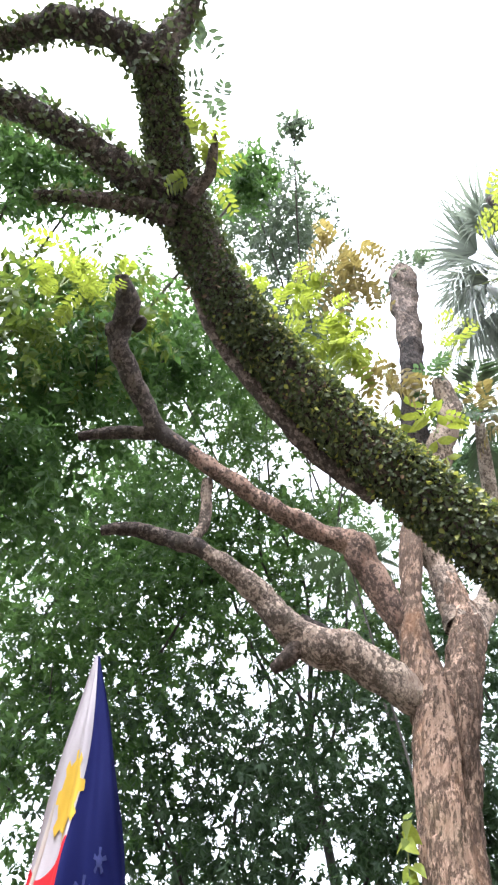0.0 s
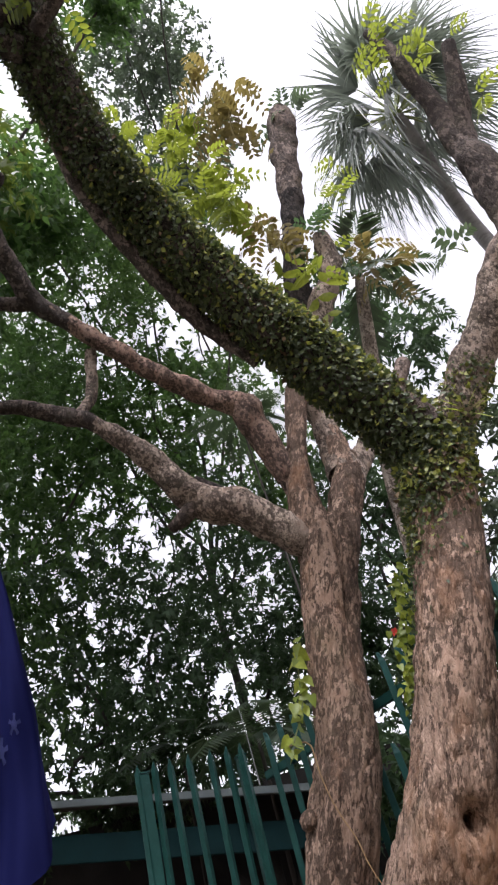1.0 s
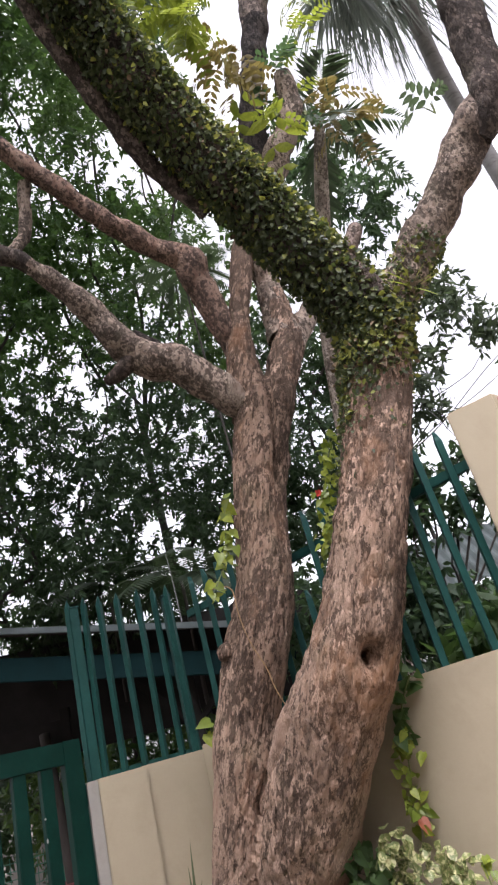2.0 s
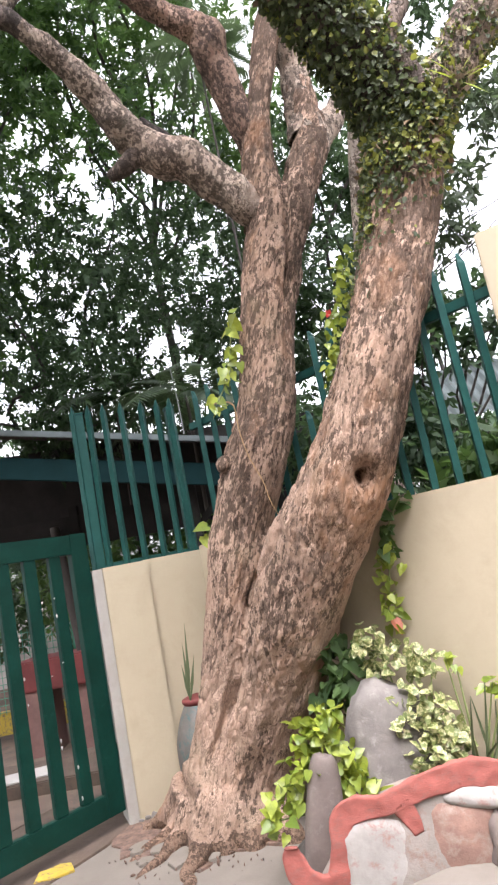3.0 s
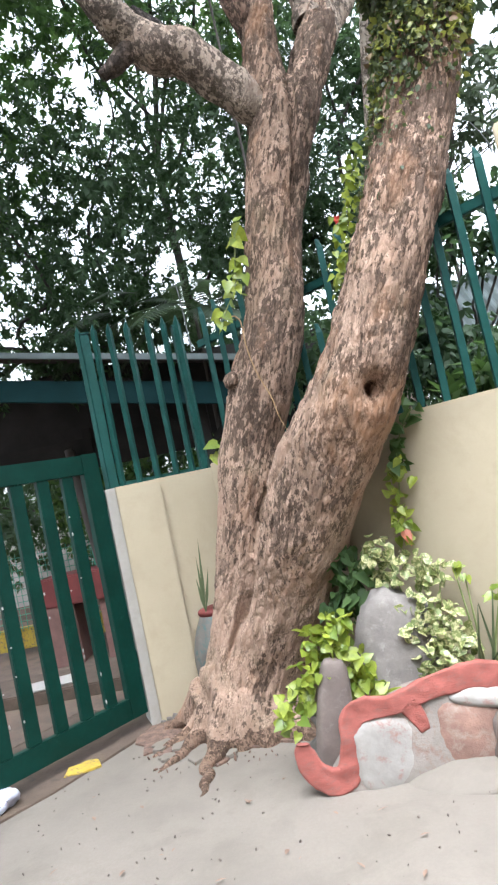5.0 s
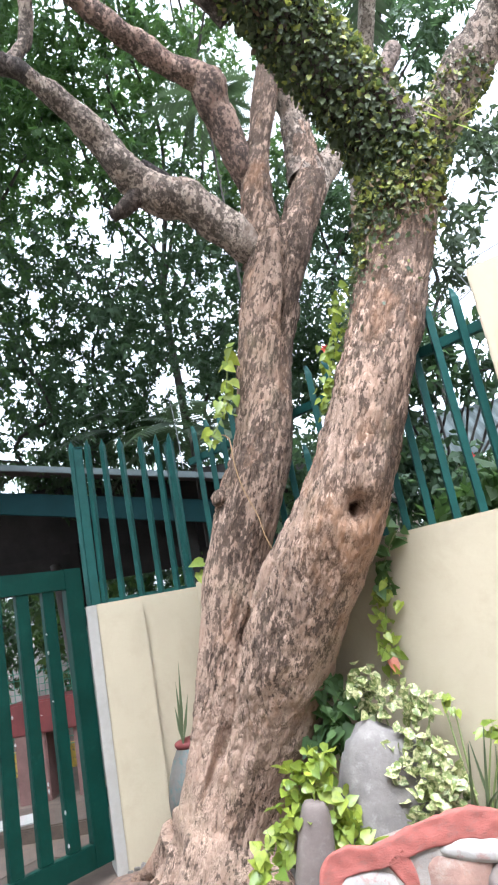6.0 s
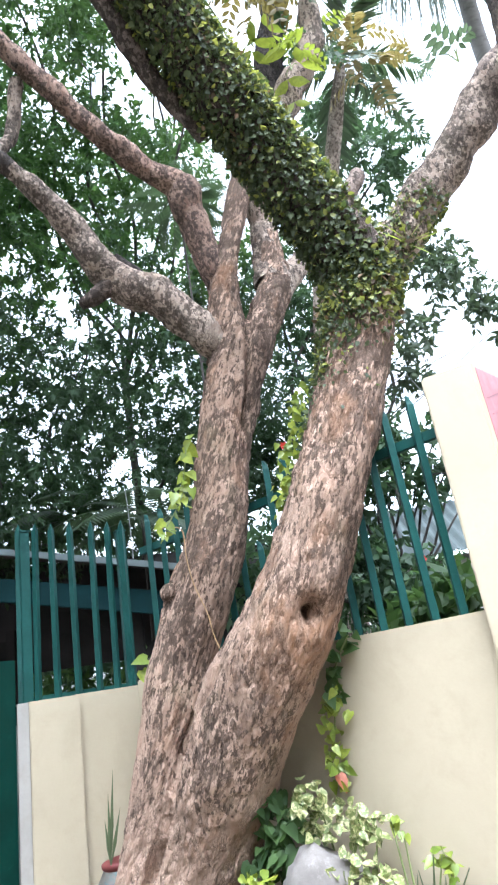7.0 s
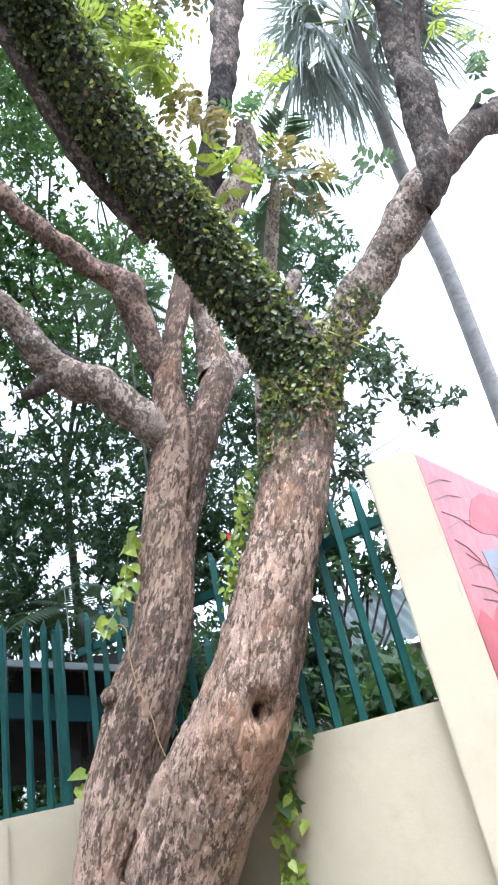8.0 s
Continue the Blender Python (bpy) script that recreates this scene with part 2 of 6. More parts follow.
LEAF_RUST = leaf_material("rusty_leaf", (0.11, 0.085, 0.03), (0.20, 0.158, 0.055), (0.33, 0.27, 0.075), 0.5, 0.4)
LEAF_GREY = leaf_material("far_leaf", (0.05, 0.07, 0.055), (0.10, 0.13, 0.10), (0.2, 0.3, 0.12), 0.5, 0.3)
# Palm and hazy leaves are paled: sky glare and haze put into the colour.
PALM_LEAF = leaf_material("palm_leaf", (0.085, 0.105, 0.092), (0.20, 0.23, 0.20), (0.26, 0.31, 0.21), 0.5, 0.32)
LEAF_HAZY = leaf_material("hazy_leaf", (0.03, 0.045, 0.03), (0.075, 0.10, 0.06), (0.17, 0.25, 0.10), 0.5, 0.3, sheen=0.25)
FEATHER = leaf_material("feather_leaf", (0.02, 0.035, 0.022), (0.05, 0.075, 0.045), (0.14, 0.22, 0.08), 0.4, 0.3)
POTHOS = leaf_material("pothos_leaf", (0.10, 0.165, 0.02), (0.29, 0.345, 0.045), (0.46, 0.54, 0.06), 0.4, 0.3, mottle=34)
VARIEGATED = leaf_material("variegated_leaf", (0.10, 0.14, 0.04), (0.17, 0.21, 0.06), (0.4, 0.48, 0.2), 0.45, 0.22, rim=(0.50, 0.475, 0.25))
SPIKE = leaf_material("spiky_leaf", (0.05, 0.08, 0.035), (0.13, 0.16, 0.08), (0.2, 0.3, 0.1), 0.45, 0.15)
RED_LEAF = leaf_material("red_leaf", (0.35, 0.09, 0.04), (0.5, 0.16, 0.08), (0.6, 0.2, 0.08), 0.5, 0.3)
FLOWER = leaf_material("red_petal", (0.55, 0.04, 0.03), (0.7, 0.08, 0.05), (0.8, 0.1, 0.06), 0.5, 0.3)
CREAM = plain("cream_paint", (0.395, 0.34, 0.235), 0.8, 0.07, 1.6, 55, 0.0015, dirt=(0.33, 0.28, 0.19), dirt_at=(0.5, 0.85))
WHITE_STRIP = plain("white_paint", (0.31, 0.295, 0.26), 0.7, 0.1, 3, 50, 0.001, dirt=(0.27, 0.25, 0.21), dirt_at=(0.5, 0.75))
GREEN = plain("green_paint", (0.013, 0.060, 0.051), 0.45, 0.25, 5, 60, 0.0008, dirt=(0.028, 0.085, 0.076), dirt_at=(0.58, 0.8))
GREEN_GATE = plain("gate_green_paint", (0.004, 0.032, 0.023), 0.45, 0.25, 5, 60, 0.0008, dirt=(0.012, 0.06, 0.042), dirt_at=(0.62, 0.8))
CONCRETE = plain("concrete", (0.165, 0.145, 0.119), 0.9, 0.18, 1.3, 60, 0.003, dirt=(0.122, 0.107, 0.084), dirt_at=(0.5, 0.8))
YARD = plain("yard_floor", (0.125, 0.088, 0.064), 0.9, 0.3, 2, 60, 0.004, dirt=(0.07, 0.056, 0.046), dirt_at=(0.5, 0.7))
SOIL = plain("brown_concrete", (0.09, 0.064, 0.045), 0.9, 0.3, 5, 50, 0.006, dirt=(0.04, 0.033, 0.026))
ROOT_SOIL = plain("root_soil", (0.15, 0.095, 0.068), 0.95, 0.4, 14, 70, 0.008, dirt=(0.055, 0.04, 0.032), dirt_at=(0.5, 0.66))
STONE = plain("grey_stone", (0.165, 0.15, 0.134), 0.9, 0.25, 9, 40, 0.006, dirt=(0.27, 0.255, 0.232), dirt_at=(0.55, 0.75))
STONE_BROWN = plain("brown_stone", (0.215, 0.128, 0.096), 0.85, 0.28, 7, 50, 0.006, dirt=(0.25, 0.2, 0.165), dirt_at=(0.5, 0.7))
STONE_DARK = plain("dark_stone", (0.125, 0.10, 0.086), 0.85, 0.22, 7, 50, 0.005, dirt=(0.18, 0.155, 0.14))
STONE_WHITE = plain("whitewashed_stone", (0.265, 0.248, 0.224), 0.85, 0.18, 8, 40, 0.004, dirt=(0.23, 0.13, 0.108), dirt_at=(0.54, 0.68))
RED_PAINT = plain("red_mortar_paint", (0.265, 0.078, 0.060), 0.9, 0.22, 9, 70, 0.006, (1, 1, 2.2), dirt=(0.20, 0.085, 0.068), dirt_at=(0.5, 0.7))
YELLOW = plain("yellow_paint", (0.42, 0.30, 0.035), 0.8, 0.15, 14, 80, 0.002, dirt=(0.15, 0.12, 0.07), dirt_at=(0.5, 0.62))
SHEET = plain("corrugated_sheet", (0.075, 0.092, 0.09), 0.8, 0.2, 3, 40, 0.001, dirt=(0.06, 0.052, 0.042), dirt_at=(0.58, 0.8))
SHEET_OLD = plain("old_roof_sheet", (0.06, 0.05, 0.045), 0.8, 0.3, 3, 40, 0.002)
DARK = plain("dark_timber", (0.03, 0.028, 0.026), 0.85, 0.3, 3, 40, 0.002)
EAVE = plain("weathered_eave", (0.10, 0.125, 0.125), 0.8, 0.25, 3, 40, 0.001)
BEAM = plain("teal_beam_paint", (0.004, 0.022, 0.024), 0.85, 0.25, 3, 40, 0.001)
POT_RED = plain("red_planter", (0.13, 0.025, 0.022), 0.7, 0.2, 5, 50, 0.002)
POT_PINK = plain("faded_pink_block", (0.18, 0.10, 0.085), 0.85, 0.25, 5, 50, 0.003)
TILE_WHITE = plain("pale_paint", (0.36, 0.345, 0.32), 0.8, 0.15, 3, 50, 0.002)
JAR = plain("painted_jar", (0.125, 0.115, 0.10), 0.6, 0.25, 8, 50, 0.002, dirt=(0.06, 0.105, 0.10), dirt_at=(0.5, 0.62))
FLAG_WHITE = plain("white_cloth", (0.30, 0.275, 0.285), 0.8, 0.1, 6, 300, 0.0005)
FLAG_BLUE = plain("blue_cloth", (0.007, 0.009, 0.052), 0.8, 0.15, 5, 300, 0.0005)
FLAG_STAR = plain("pale_star_mark", (0.035, 0.042, 0.12), 0.8, 0.4, 30, 300, 0.0005)
FLAG_RED = plain("red_cloth", (0.36, 0.016, 0.02), 0.75, 0.1, 6, 300, 0.0005)
FLAG_SUN = plain("yellow_print", (0.40, 0.26, 0.035), 0.75, 0.08, 8, 300, 0.0005)
WOOD = plain("bamboo", (0.30, 0.255, 0.22), 0.6, 0.2, 8, 60, 0.001, (1, 1, 0.3))
MURAL_RED = plain("mural_pink", (0.26, 0.048, 0.045), 0.4, 0.3, 7.0, 60, 0.0003, (1, 1, 0.6), dirt=(0.27, 0.09, 0.085), dirt_at=(0.42, 0.62))
MURAL_DARK = plain("mural_red", (0.26, 0.018, 0.02), 0.45, 0.25, 4, 40, 0.0003, dirt=(0.25, 0.055, 0.055), dirt_at=(0.5, 0.7))
MURAL_LINE = plain("mural_line", (0.15, 0.035, 0.04), 0.5, 0.3, 6, 40, 0.0003)
MURAL_GREY = plain("mural_grey", (0.13, 0.14, 0.155), 0.45, 0.25, 4, 40, 0.0003)
BAG = plain("printed_plastic", (0.55, 0.57, 0.66), 0.35, 0.2, 14, 60, 0.003, dirt=(0.06, 0.06, 0.07), dirt_at=(0.58, 0.64))
MORTAR = plain("pinkish_mortar", (0.215, 0.19, 0.163), 0.9, 0.2, 8, 60, 0.006, dirt=(0.18, 0.11, 0.085), dirt_at=(0.5, 0.7))
GRIT = plain("grit", (0.14, 0.115, 0.095), 0.9, 0.4, 30, 90, 0.001)
VINE = plain("vine_stem", (0.30, 0.19, 0.085), 0.6, 0.15, 8, 60, 0.001)
STEM = plain("green_stem", (0.16, 0.2, 0.06), 0.6, 0.2, 8, 60, 0.001)
LITTER = plain("dry_leaf", (0.20, 0.13, 0.09), 0.8, 0.3, 20, 80, 0.001)
WIRE = plain("grey_wire", (0.16, 0.165, 0.17), 0.5, 0.1, 5, 60, 0.0005)
MESH_GREEN = plain("green_wire", (0.05, 0.25, 0.16), 0.5, 0.2, 5, 60, 0.0005)
for cloth_paint in (FLAG_BLUE, FLAG_RED, FLAG_WHITE, FLAG_SUN, FLAG_STAR):
    cloth_paint.node_tree.nodes["Principled BSDF"].inputs["Specular IOR Level"].default_value = 0.05
for old_paint in (BEAM, GREEN, GREEN_GATE, SHEET_OLD, SHEET, DARK):
    old_paint.node_tree.nodes["Principled BSDF"].inputs["Specular IOR Level"].default_value = 0.15


# ---- mesh helpers ----
def mesh_from(name, verts, faces, material, smooth=False):
    """faces: an integer array of equal polygons."""
    verts, faces = np.asarray(verts, np.float32), np.asarray(faces, np.int32)
    me = bpy.data.meshes.new(name)
    me.vertices.add(len(verts))
    me.vertices.foreach_set("co", verts.ravel())
    n, k = faces.shape
    me.loops.add(n * k)
    me.loops.foreach_set("vertex_index", faces.ravel())
    me.polygons.add(n)
    me.polygons.foreach_set("loop_start", np.arange(0, n * k, k, dtype=np.int32))
    me.update(calc_edges=True)
    me.validate()
    if smooth:
        me.polygons.foreach_set("use_smooth", np.ones(n, bool))
    me.materials.append(material)
    return me


def part_mesh(name, verts, faces, material, parent=None, label="", smooth=False):
    ob = new(name, mesh_from(name, verts, faces, material, smooth))
    ob.parent = parent
    return tagged(ob, label)


def part(name, bm, material, parent=None, label="", smooth=False):
    me = bpy.data.meshes.new(name)
    bm.to_mesh(me)
    bm.free()
    if smooth:
        me.polygons.foreach_set("use_smooth", np.ones(len(me.polygons), bool))
    me.materials.append(material)
    ob = new(name, me)
    ob.parent = parent
    return tagged(ob, label)


def thing(name, label, category, group="", kind="", at=(0, 0, 0)):
    ob = new(name)
    ob.location = at
    ob.empty_display_size = 0.1
    return tagged(ob, label, category, group, kind)


def prism(bm, outline, z0, z1, bevel=0.0):
    """An upright block over an outline of (x, y), from z0 to z1."""
    lo = [bm.verts.new((x, y, z0)) for x, y in outline]
    hi = [bm.verts.new((x, y, z1)) for x, y in outline]
    n = len(outline)
    made = [bm.faces.new(hi), bm.faces.new(lo[::-1])]
    for i in range(n):
        made.append(bm.faces.new((lo[i], lo[(i + 1) % n], hi[(i + 1) % n], hi[i])))
    bmesh.ops.recalc_face_normals(bm, faces=made)
    if bevel:
        edges = list({e for fc in made for e in fc.edges})
        bmesh.ops.bevel(bm, geom=edges, offset=bevel, segments=2, affect="EDGES")


def strip(a, b, front, behind):
    """Outline of a strip along the line a to b; front and behind: metres to either side of it, front is to the right of the way."""
    a, b = Vector(a), Vector(b)
    d = (b - a).normalized()
    n = Vector((d.y, -d.x))
    return [tuple(a + n * front), tuple(b + n * front), tuple(b - n * behind), tuple(a - n * behind)]


def box(bm, size, m, bevel=0.0):
    made = bmesh.ops.create_cube(bm, size=1, matrix=m @ Matrix.Diagonal((*size, 1)))
    if bevel:
        edges = list({e for v in made["verts"] for e in v.link_edges})
        bmesh.ops.bevel(bm, geom=edges, offset=bevel, segments=2, affect="EDGES")


def along(a, b):
    """A pose whose x axis runs from a to b, at their middle."""
    a, b = Vector(a), Vector(b)
    return Matrix.Translation((a + b) / 2) @ (b - a).to_track_quat("X", "Z").to_matrix().to_4x4()


def spine(points, step):
    """A smooth line through (x, y, z, radius) points."""
    p = np.array(points, float)
    q = np.vstack([2 * p[0] - p[1], p, 2 * p[-1] - p[-2]])
    out = []
    for i in range(1, len(q) - 2):
        n = max(2, int(np.linalg.norm(q[i + 1, :3] - q[i, :3]) / step))
        t = (np.arange(n) / n)[:, None]
        a, b, c, d = q[i - 1], q[i], q[i + 1], q[i + 2]
        out.append(0.5 * (2 * b + (c - a) * t + (2 * a - 5 * b + 4 * c - d) * t**2 + (3 * b - a - 3 * c + d) * t**3))
    out.append(p[-1:])
    s = np.vstack(out)
    s[:, 3] = np.maximum(s[:, 3], 0.002)
    return s


def frames_of(s):
    """Along a line: the way, and two ways across it that do not twist."""
    d = np.gradient(s[:, :3], axis=0)
    d /= np.linalg.norm(d, axis=1)[:, None] + 1e-9
    u = np.zeros_like(d)
    ref = np.array((0.3, -1.0, 0.2))
    for i in range(len(d)):
        ref = ref - d[i] * (ref @ d[i])
        ref /= np.linalg.norm(ref) + 1e-9
        u[i] = ref
    return d, u, np.cross(d, u)


def tube_arrays(points, step=0.03, sides=24, rough=0.0, freq=6.0, lobes=0.0, seed=0.0, cap=True, kink=0.0):
    s = spine(points, step)
    if kink:
        ease = np.minimum(1, np.minimum(np.arange(len(s)), np.arange(len(s))[::-1]) / 6.0)
        for i in range(len(s)):
            q = Vector(s[i, :3]) * 5.5 + Vector((seed, 0, 0))
            s[i, :3] += np.array(noise.noise_vector(q)) * kink * s[i, 3] * ease[i]
            s[i, 3] *= 1 + 0.28 * kink * noise.noise(q * 1.4 + Vector((7, 3, seed)))
    d, u, w = frames_of(s)
    ang = np.arange(sides) * 2 * np.pi / sides
    ring = np.cos(ang)[None, :, None] * u[:, None] + np.sin(ang)[None, :, None] * w[:, None]
    rad = np.repeat(s[:, 3:4], sides, 1)
    if rough or lobes:
        base = s[:, None, :3] + ring * rad[..., None]
        for i in range(len(s)):
            for j in range(sides):
                x, y, z = base[i, j] * freq
                k = noise.fractal(Vector((x + seed, y, z * 0.45)), 1.0, 2.0, 4)
                k2 = noise.noise(Vector((base[i, j][0] * 2.2 + seed, base[i, j][1] * 2.2, base[i, j][2] * 0.9)))
                rad[i, j] *= 1 + rough * k + lobes * k2
    v = (s[:, None, :3] + ring * rad[..., None]).reshape(-1, 3)
    n = len(s)
    i, j = np.meshgrid(np.arange(n - 1), np.arange(sides), indexing="ij")
    a, b = i * sides + j, i * sides + (j + 1) % sides
    f = np.stack([a, b, b + sides, a + sides], -1).reshape(-1, 4)
    if cap:
        for row, at, flip in ((0, s[0, :3], True), (n - 1, s[-1, :3] + d[-1] * s[-1, 3] * 0.25, False)):
            c = len(v)
            v = np.vstack([v, at[None]])
            r = row * sides + np.arange(sides)
            r2 = row * sides + (np.arange(sides) + 1) % sides
            tri = np.stack([r, r2, np.full(sides, c), np.full(sides, c)], -1)
            f = np.vstack([f, tri])
    return v, f


def quads_to_faces(me_name, v, f, material, parent, label="", smooth=True):
    """Tubes carry quads and, at the caps, doubled corners that stand for triangles."""
    bm_q = f[f[:, 2] != f[:, 3]]
    tri = f[f[:, 2] == f[:, 3]][:, :3]
    me = bpy.data.meshes.new(me_name)
    me.vertices.add(len(v))
    me.vertices.foreach_set("co", np.asarray(v, np.float32).ravel())
    loops = np.concatenate([bm_q.ravel(), tri.ravel()]).astype(np.int32)
    me.loops.add(len(loops))
    me.loops.foreach_set("vertex_index", loops)
    starts = np.concatenate([np.arange(len(bm_q)) * 4, len(bm_q) * 4 + np.arange(len(tri)) * 3]).astype(np.int32)
    me.polygons.add(len(starts))
    me.polygons.foreach_set("loop_start", starts)
    me.update(calc_edges=True)
    me.validate()
    if smooth:
        me.polygons.foreach_set("use_smooth", np.ones(len(me.polygons), bool))
    me.materials.append(material)
    ob = new(me_name, me)
    ob.parent = parent
    return tagged(ob, label)


def limb(name, points, material, parent, label="", sides=28, step=0.022, rough=0.2, lobes=0.14, seed=0.0, kink=0.22, end=None, turn_at=0.6):
    """end: a second bark colour that takes over, raggedly, from that share of the length."""
    v, f = tube_arrays(points, step, sides, rough, 9.0, lobes, seed, True, kink)
    ob = quads_to_faces(name, v, f, material, parent, label)
    if end:
        ob.data.materials.append(end)
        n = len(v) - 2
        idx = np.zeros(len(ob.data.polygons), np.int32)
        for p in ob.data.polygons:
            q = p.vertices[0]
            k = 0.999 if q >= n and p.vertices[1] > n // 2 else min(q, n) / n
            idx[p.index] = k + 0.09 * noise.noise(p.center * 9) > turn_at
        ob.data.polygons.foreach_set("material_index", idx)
    return ob


rng = np.random.default_rng(7)


def unit(v):
    return v / (np.linalg.norm(v, axis=-1, keepdims=True) + 1e-9)


SHAPES = {
    # along the leaf, across it, cupped up
    "blade": [(0, 0, 0), (0.4, 0.5, 0.14), (1, 0, -0.1), (0.4, -0.5, 0.14)],
    "oval": [(0, 0, 0), (0.22, 0.38, 0.10), (0.55, 0.46, 0.12), (1, 0, -0.14), (0.55, -0.46, 0.12), (0.22, -0.38, 0.10)],
    "heart": [(0, 0, 0), (-0.10, 0.26, 0.06), (0.12, 0.5, 0.12), (0.45, 0.42, 0.10), (1, 0, -0.2), (0.45, -0.42, 0.10), (0.12, -0.5, 0.12), (-0.10, -0.26, 0.06)],
}


def leaf_arrays(p, axis, normal, length, width, shape="blade"):
    """Folded leaves at p, that grow along axis."""
    axis = unit(axis)
    across = unit(np.cross(normal, axis))
    up = np.cross(axis, across)
    prof = np.array(SHAPES[shape])
    L, W = np.asarray(length)[:, None, None], np.asarray(width)[:, None, None]
    v = p[:, None] + axis[:, None] * prof[None, :, :1] * L + across[:, None] * prof[None, :, 1:2] * W + up[:, None] * prof[None, :, 2:] * W
    k, n = len(prof), len(p)
    half = k // 2
    tris = []
    for i in range(1, half):
        tris.append((0, i, i + 1))
    for i in range(half, k - 1):
        tris.append((0, i, i + 1))
    f = (np.arange(n)[:, None, None] * k + np.array(tris)[None]).reshape(-1, 3)
    return v.reshape(-1, 3), f


def join(pairs):
    vs, fs, at = [], [], 0
    for v, f in pairs:
        vs.append(v)
        fs.append(f + at)
        at += len(v)
    return np.vstack(vs), np.vstack(fs)


def in_ball(n, centre, radius, hollow=0.35, squash=(1, 1, 1)):
    d = unit(rng.normal(size=(n, 3)))
    r = (hollow + (1 - hollow) * rng.random((n, 1)) ** 0.6) * radius
    return np.array(centre) + d * r * np.array(squash)


def pinnate(base, way, length, pairs, leaflet, droop=0.4, width=0.4):
    """One feather leaf: a stalk and its paired leaflets."""
    way = np.array(way, float)
    way /= np.linalg.norm(way)
    t = np.linspace(0.15, 1, pairs)[:, None]
    p = np.array(base) + way * t * length + np.array((0, 0, -1)) * droop * length * t**2
    d = unit(way + np.array((0, 0, -2)) * droop * t)
    side = unit(np.cross(d, (0, 0, 1.0)))
    up = np.cross(side, d)
    ln = leaflet * (0.75 + 0.5 * np.sin(np.pi * (0.15 + 0.8 * t[:, 0])))
    out = []
    for sgn in (1, -1):
        out.append(leaf_arrays(p, d * 0.55 + side * sgn + rng.normal(size=p.shape) * 0.08 - (0, 0, 0.15), up + rng.normal(size=p.shape) * 0.15, ln, ln * width, "oval"))
    return join(out)


# ---- ground ----
K = (-0.49, 4.72)                       # inner corner of the yard walls
RIGHT_B = (1.30, 2.87)                  # mural end of the right wall

bm = bmesh.new()
size, cuts = 60.0, 70
for i in range(cuts + 1):
    for j in range(cuts + 1):
        a, b2 = (2 * i / cuts - 1), (2 * j / cuts - 1)
        x, y = math.copysign(abs(a) ** 2.6, a) * size, math.copysign(abs(b2) ** 2.6, b2) * size + 3.5
        z = 0.006 * noise.noise(Vector((x * 0.9, y * 0.9, 0.3))) if abs(x) < 6 else 0
        bm.verts.new((x, y, z))
bm.verts.ensure_lookup_table()
for i in range(cuts):
    for j in range(cuts):
        a = i * (cuts + 1) + j
        bm.faces.new([bm.verts[k] for k in (a, a + cuts + 1, a + cuts + 2, a + 1)])
ground = part("ground", bm, CONCRETE, smooth=True)
tagged(ground, "pale worn concrete ground with grit and hairline stains", "ground", kind="structure")

bm = bmesh.new()
prism(bm, [(-1.20, 4.40), (-1.30, 4.12), (-1.62, 3.62), (-2.4, 2.7), (-3.2, 3.2), (-1.9, 5.0), (-1.25, 4.6)], -0.05, 0.012, 0.004)
slab = part("pavement", bm, SOIL)
tagged(slab, "brown gateway strip below the green gate", "pavement", kind="structure")


bm = bmesh.new()
prism(bm, [(-1.22, 4.55), (-0.5, 4.86), (1.32, 3.05), (6.0, 6.5), (6.0, 12.3), (-9.0, 12.3), (-9.0, 3.2), (-2.9, 3.3), (-1.9, 5.0)], -0.05, 0.016, 0.004)
tagged(part("yard_floor", bm, YARD), "brown stained yard floor behind the wall", "yard floor", kind="structure")


# ---- walls ----
def wall(name, a, b, height, label, thick=0.15):
    bm = bmesh.new()
    prism(bm, strip(a, b, 0.0, thick), -0.05, height, 0.008)
    return tagged(part(name, bm, CREAM), label, "wall", kind="structure")


wall("wall_west", (-0.90, 4.56), K, 1.625, "cream painted masonry yard wall beside the gate")
wall("wall_east", (-0.50, 4.60), RIGHT_B, 1.65, "long cream painted masonry yard wall behind the plants")
bm = bmesh.new()
prism(bm, strip((-1.17, 4.448), (-0.885, 4.57), 0.06, 0.16), -0.05, 1.62, 0.006)
pier = part("gate_pier", bm, CREAM)
tagged(pier, "cream painted gate pier with a chipped foot", "pier", kind="structure")
bm = bmesh.new()
prism(bm, strip((-1.235, 4.42), (-1.172, 4.447), 0.062, 0.16), -0.05, 1.617, 0.005)
part("edge_strip", bm, WHITE_STRIP, pier, "whitewashed edge strip")
bm = bmesh.new()
for k in range(7):
    q = 0.03 + 0.04 * k
    box(bm, (0.035, 0.03, 0.02 + 0.02 * ((k * 7) % 3)), pose(-1.17 + q * 0.92, 4.385 + q * 0.4, 0.012, 12 * k, 9 * k, 30 * k), 0.004)
part("broken_render", bm, STONE, pier, "crumbled render at the foot")

MURAL_A, MURAL_B = Vector((1.215, 2.835)), Vector((1.43, 2.70))
d_run = Vector((0.75, 0.66))
bm = bmesh.new()
prism(bm, [tuple(MURAL_A), tuple(MURAL_B), tuple(MURAL_B + d_run * 5), tuple(MURAL_A + d_run * 5)], -0.05, 2.77, 0.012)
mural_wall = tagged(part("wall_mural", bm, CREAM), "tall cream painted wall with a glossy red mural", "wall", kind="structure")
n_face = Vector((d_run.y, -d_run.x))


def on_mural(s, z, off=0.004):
    q = MURAL_B + d_run * s + n_face * off
    return (q.x, q.y, z)


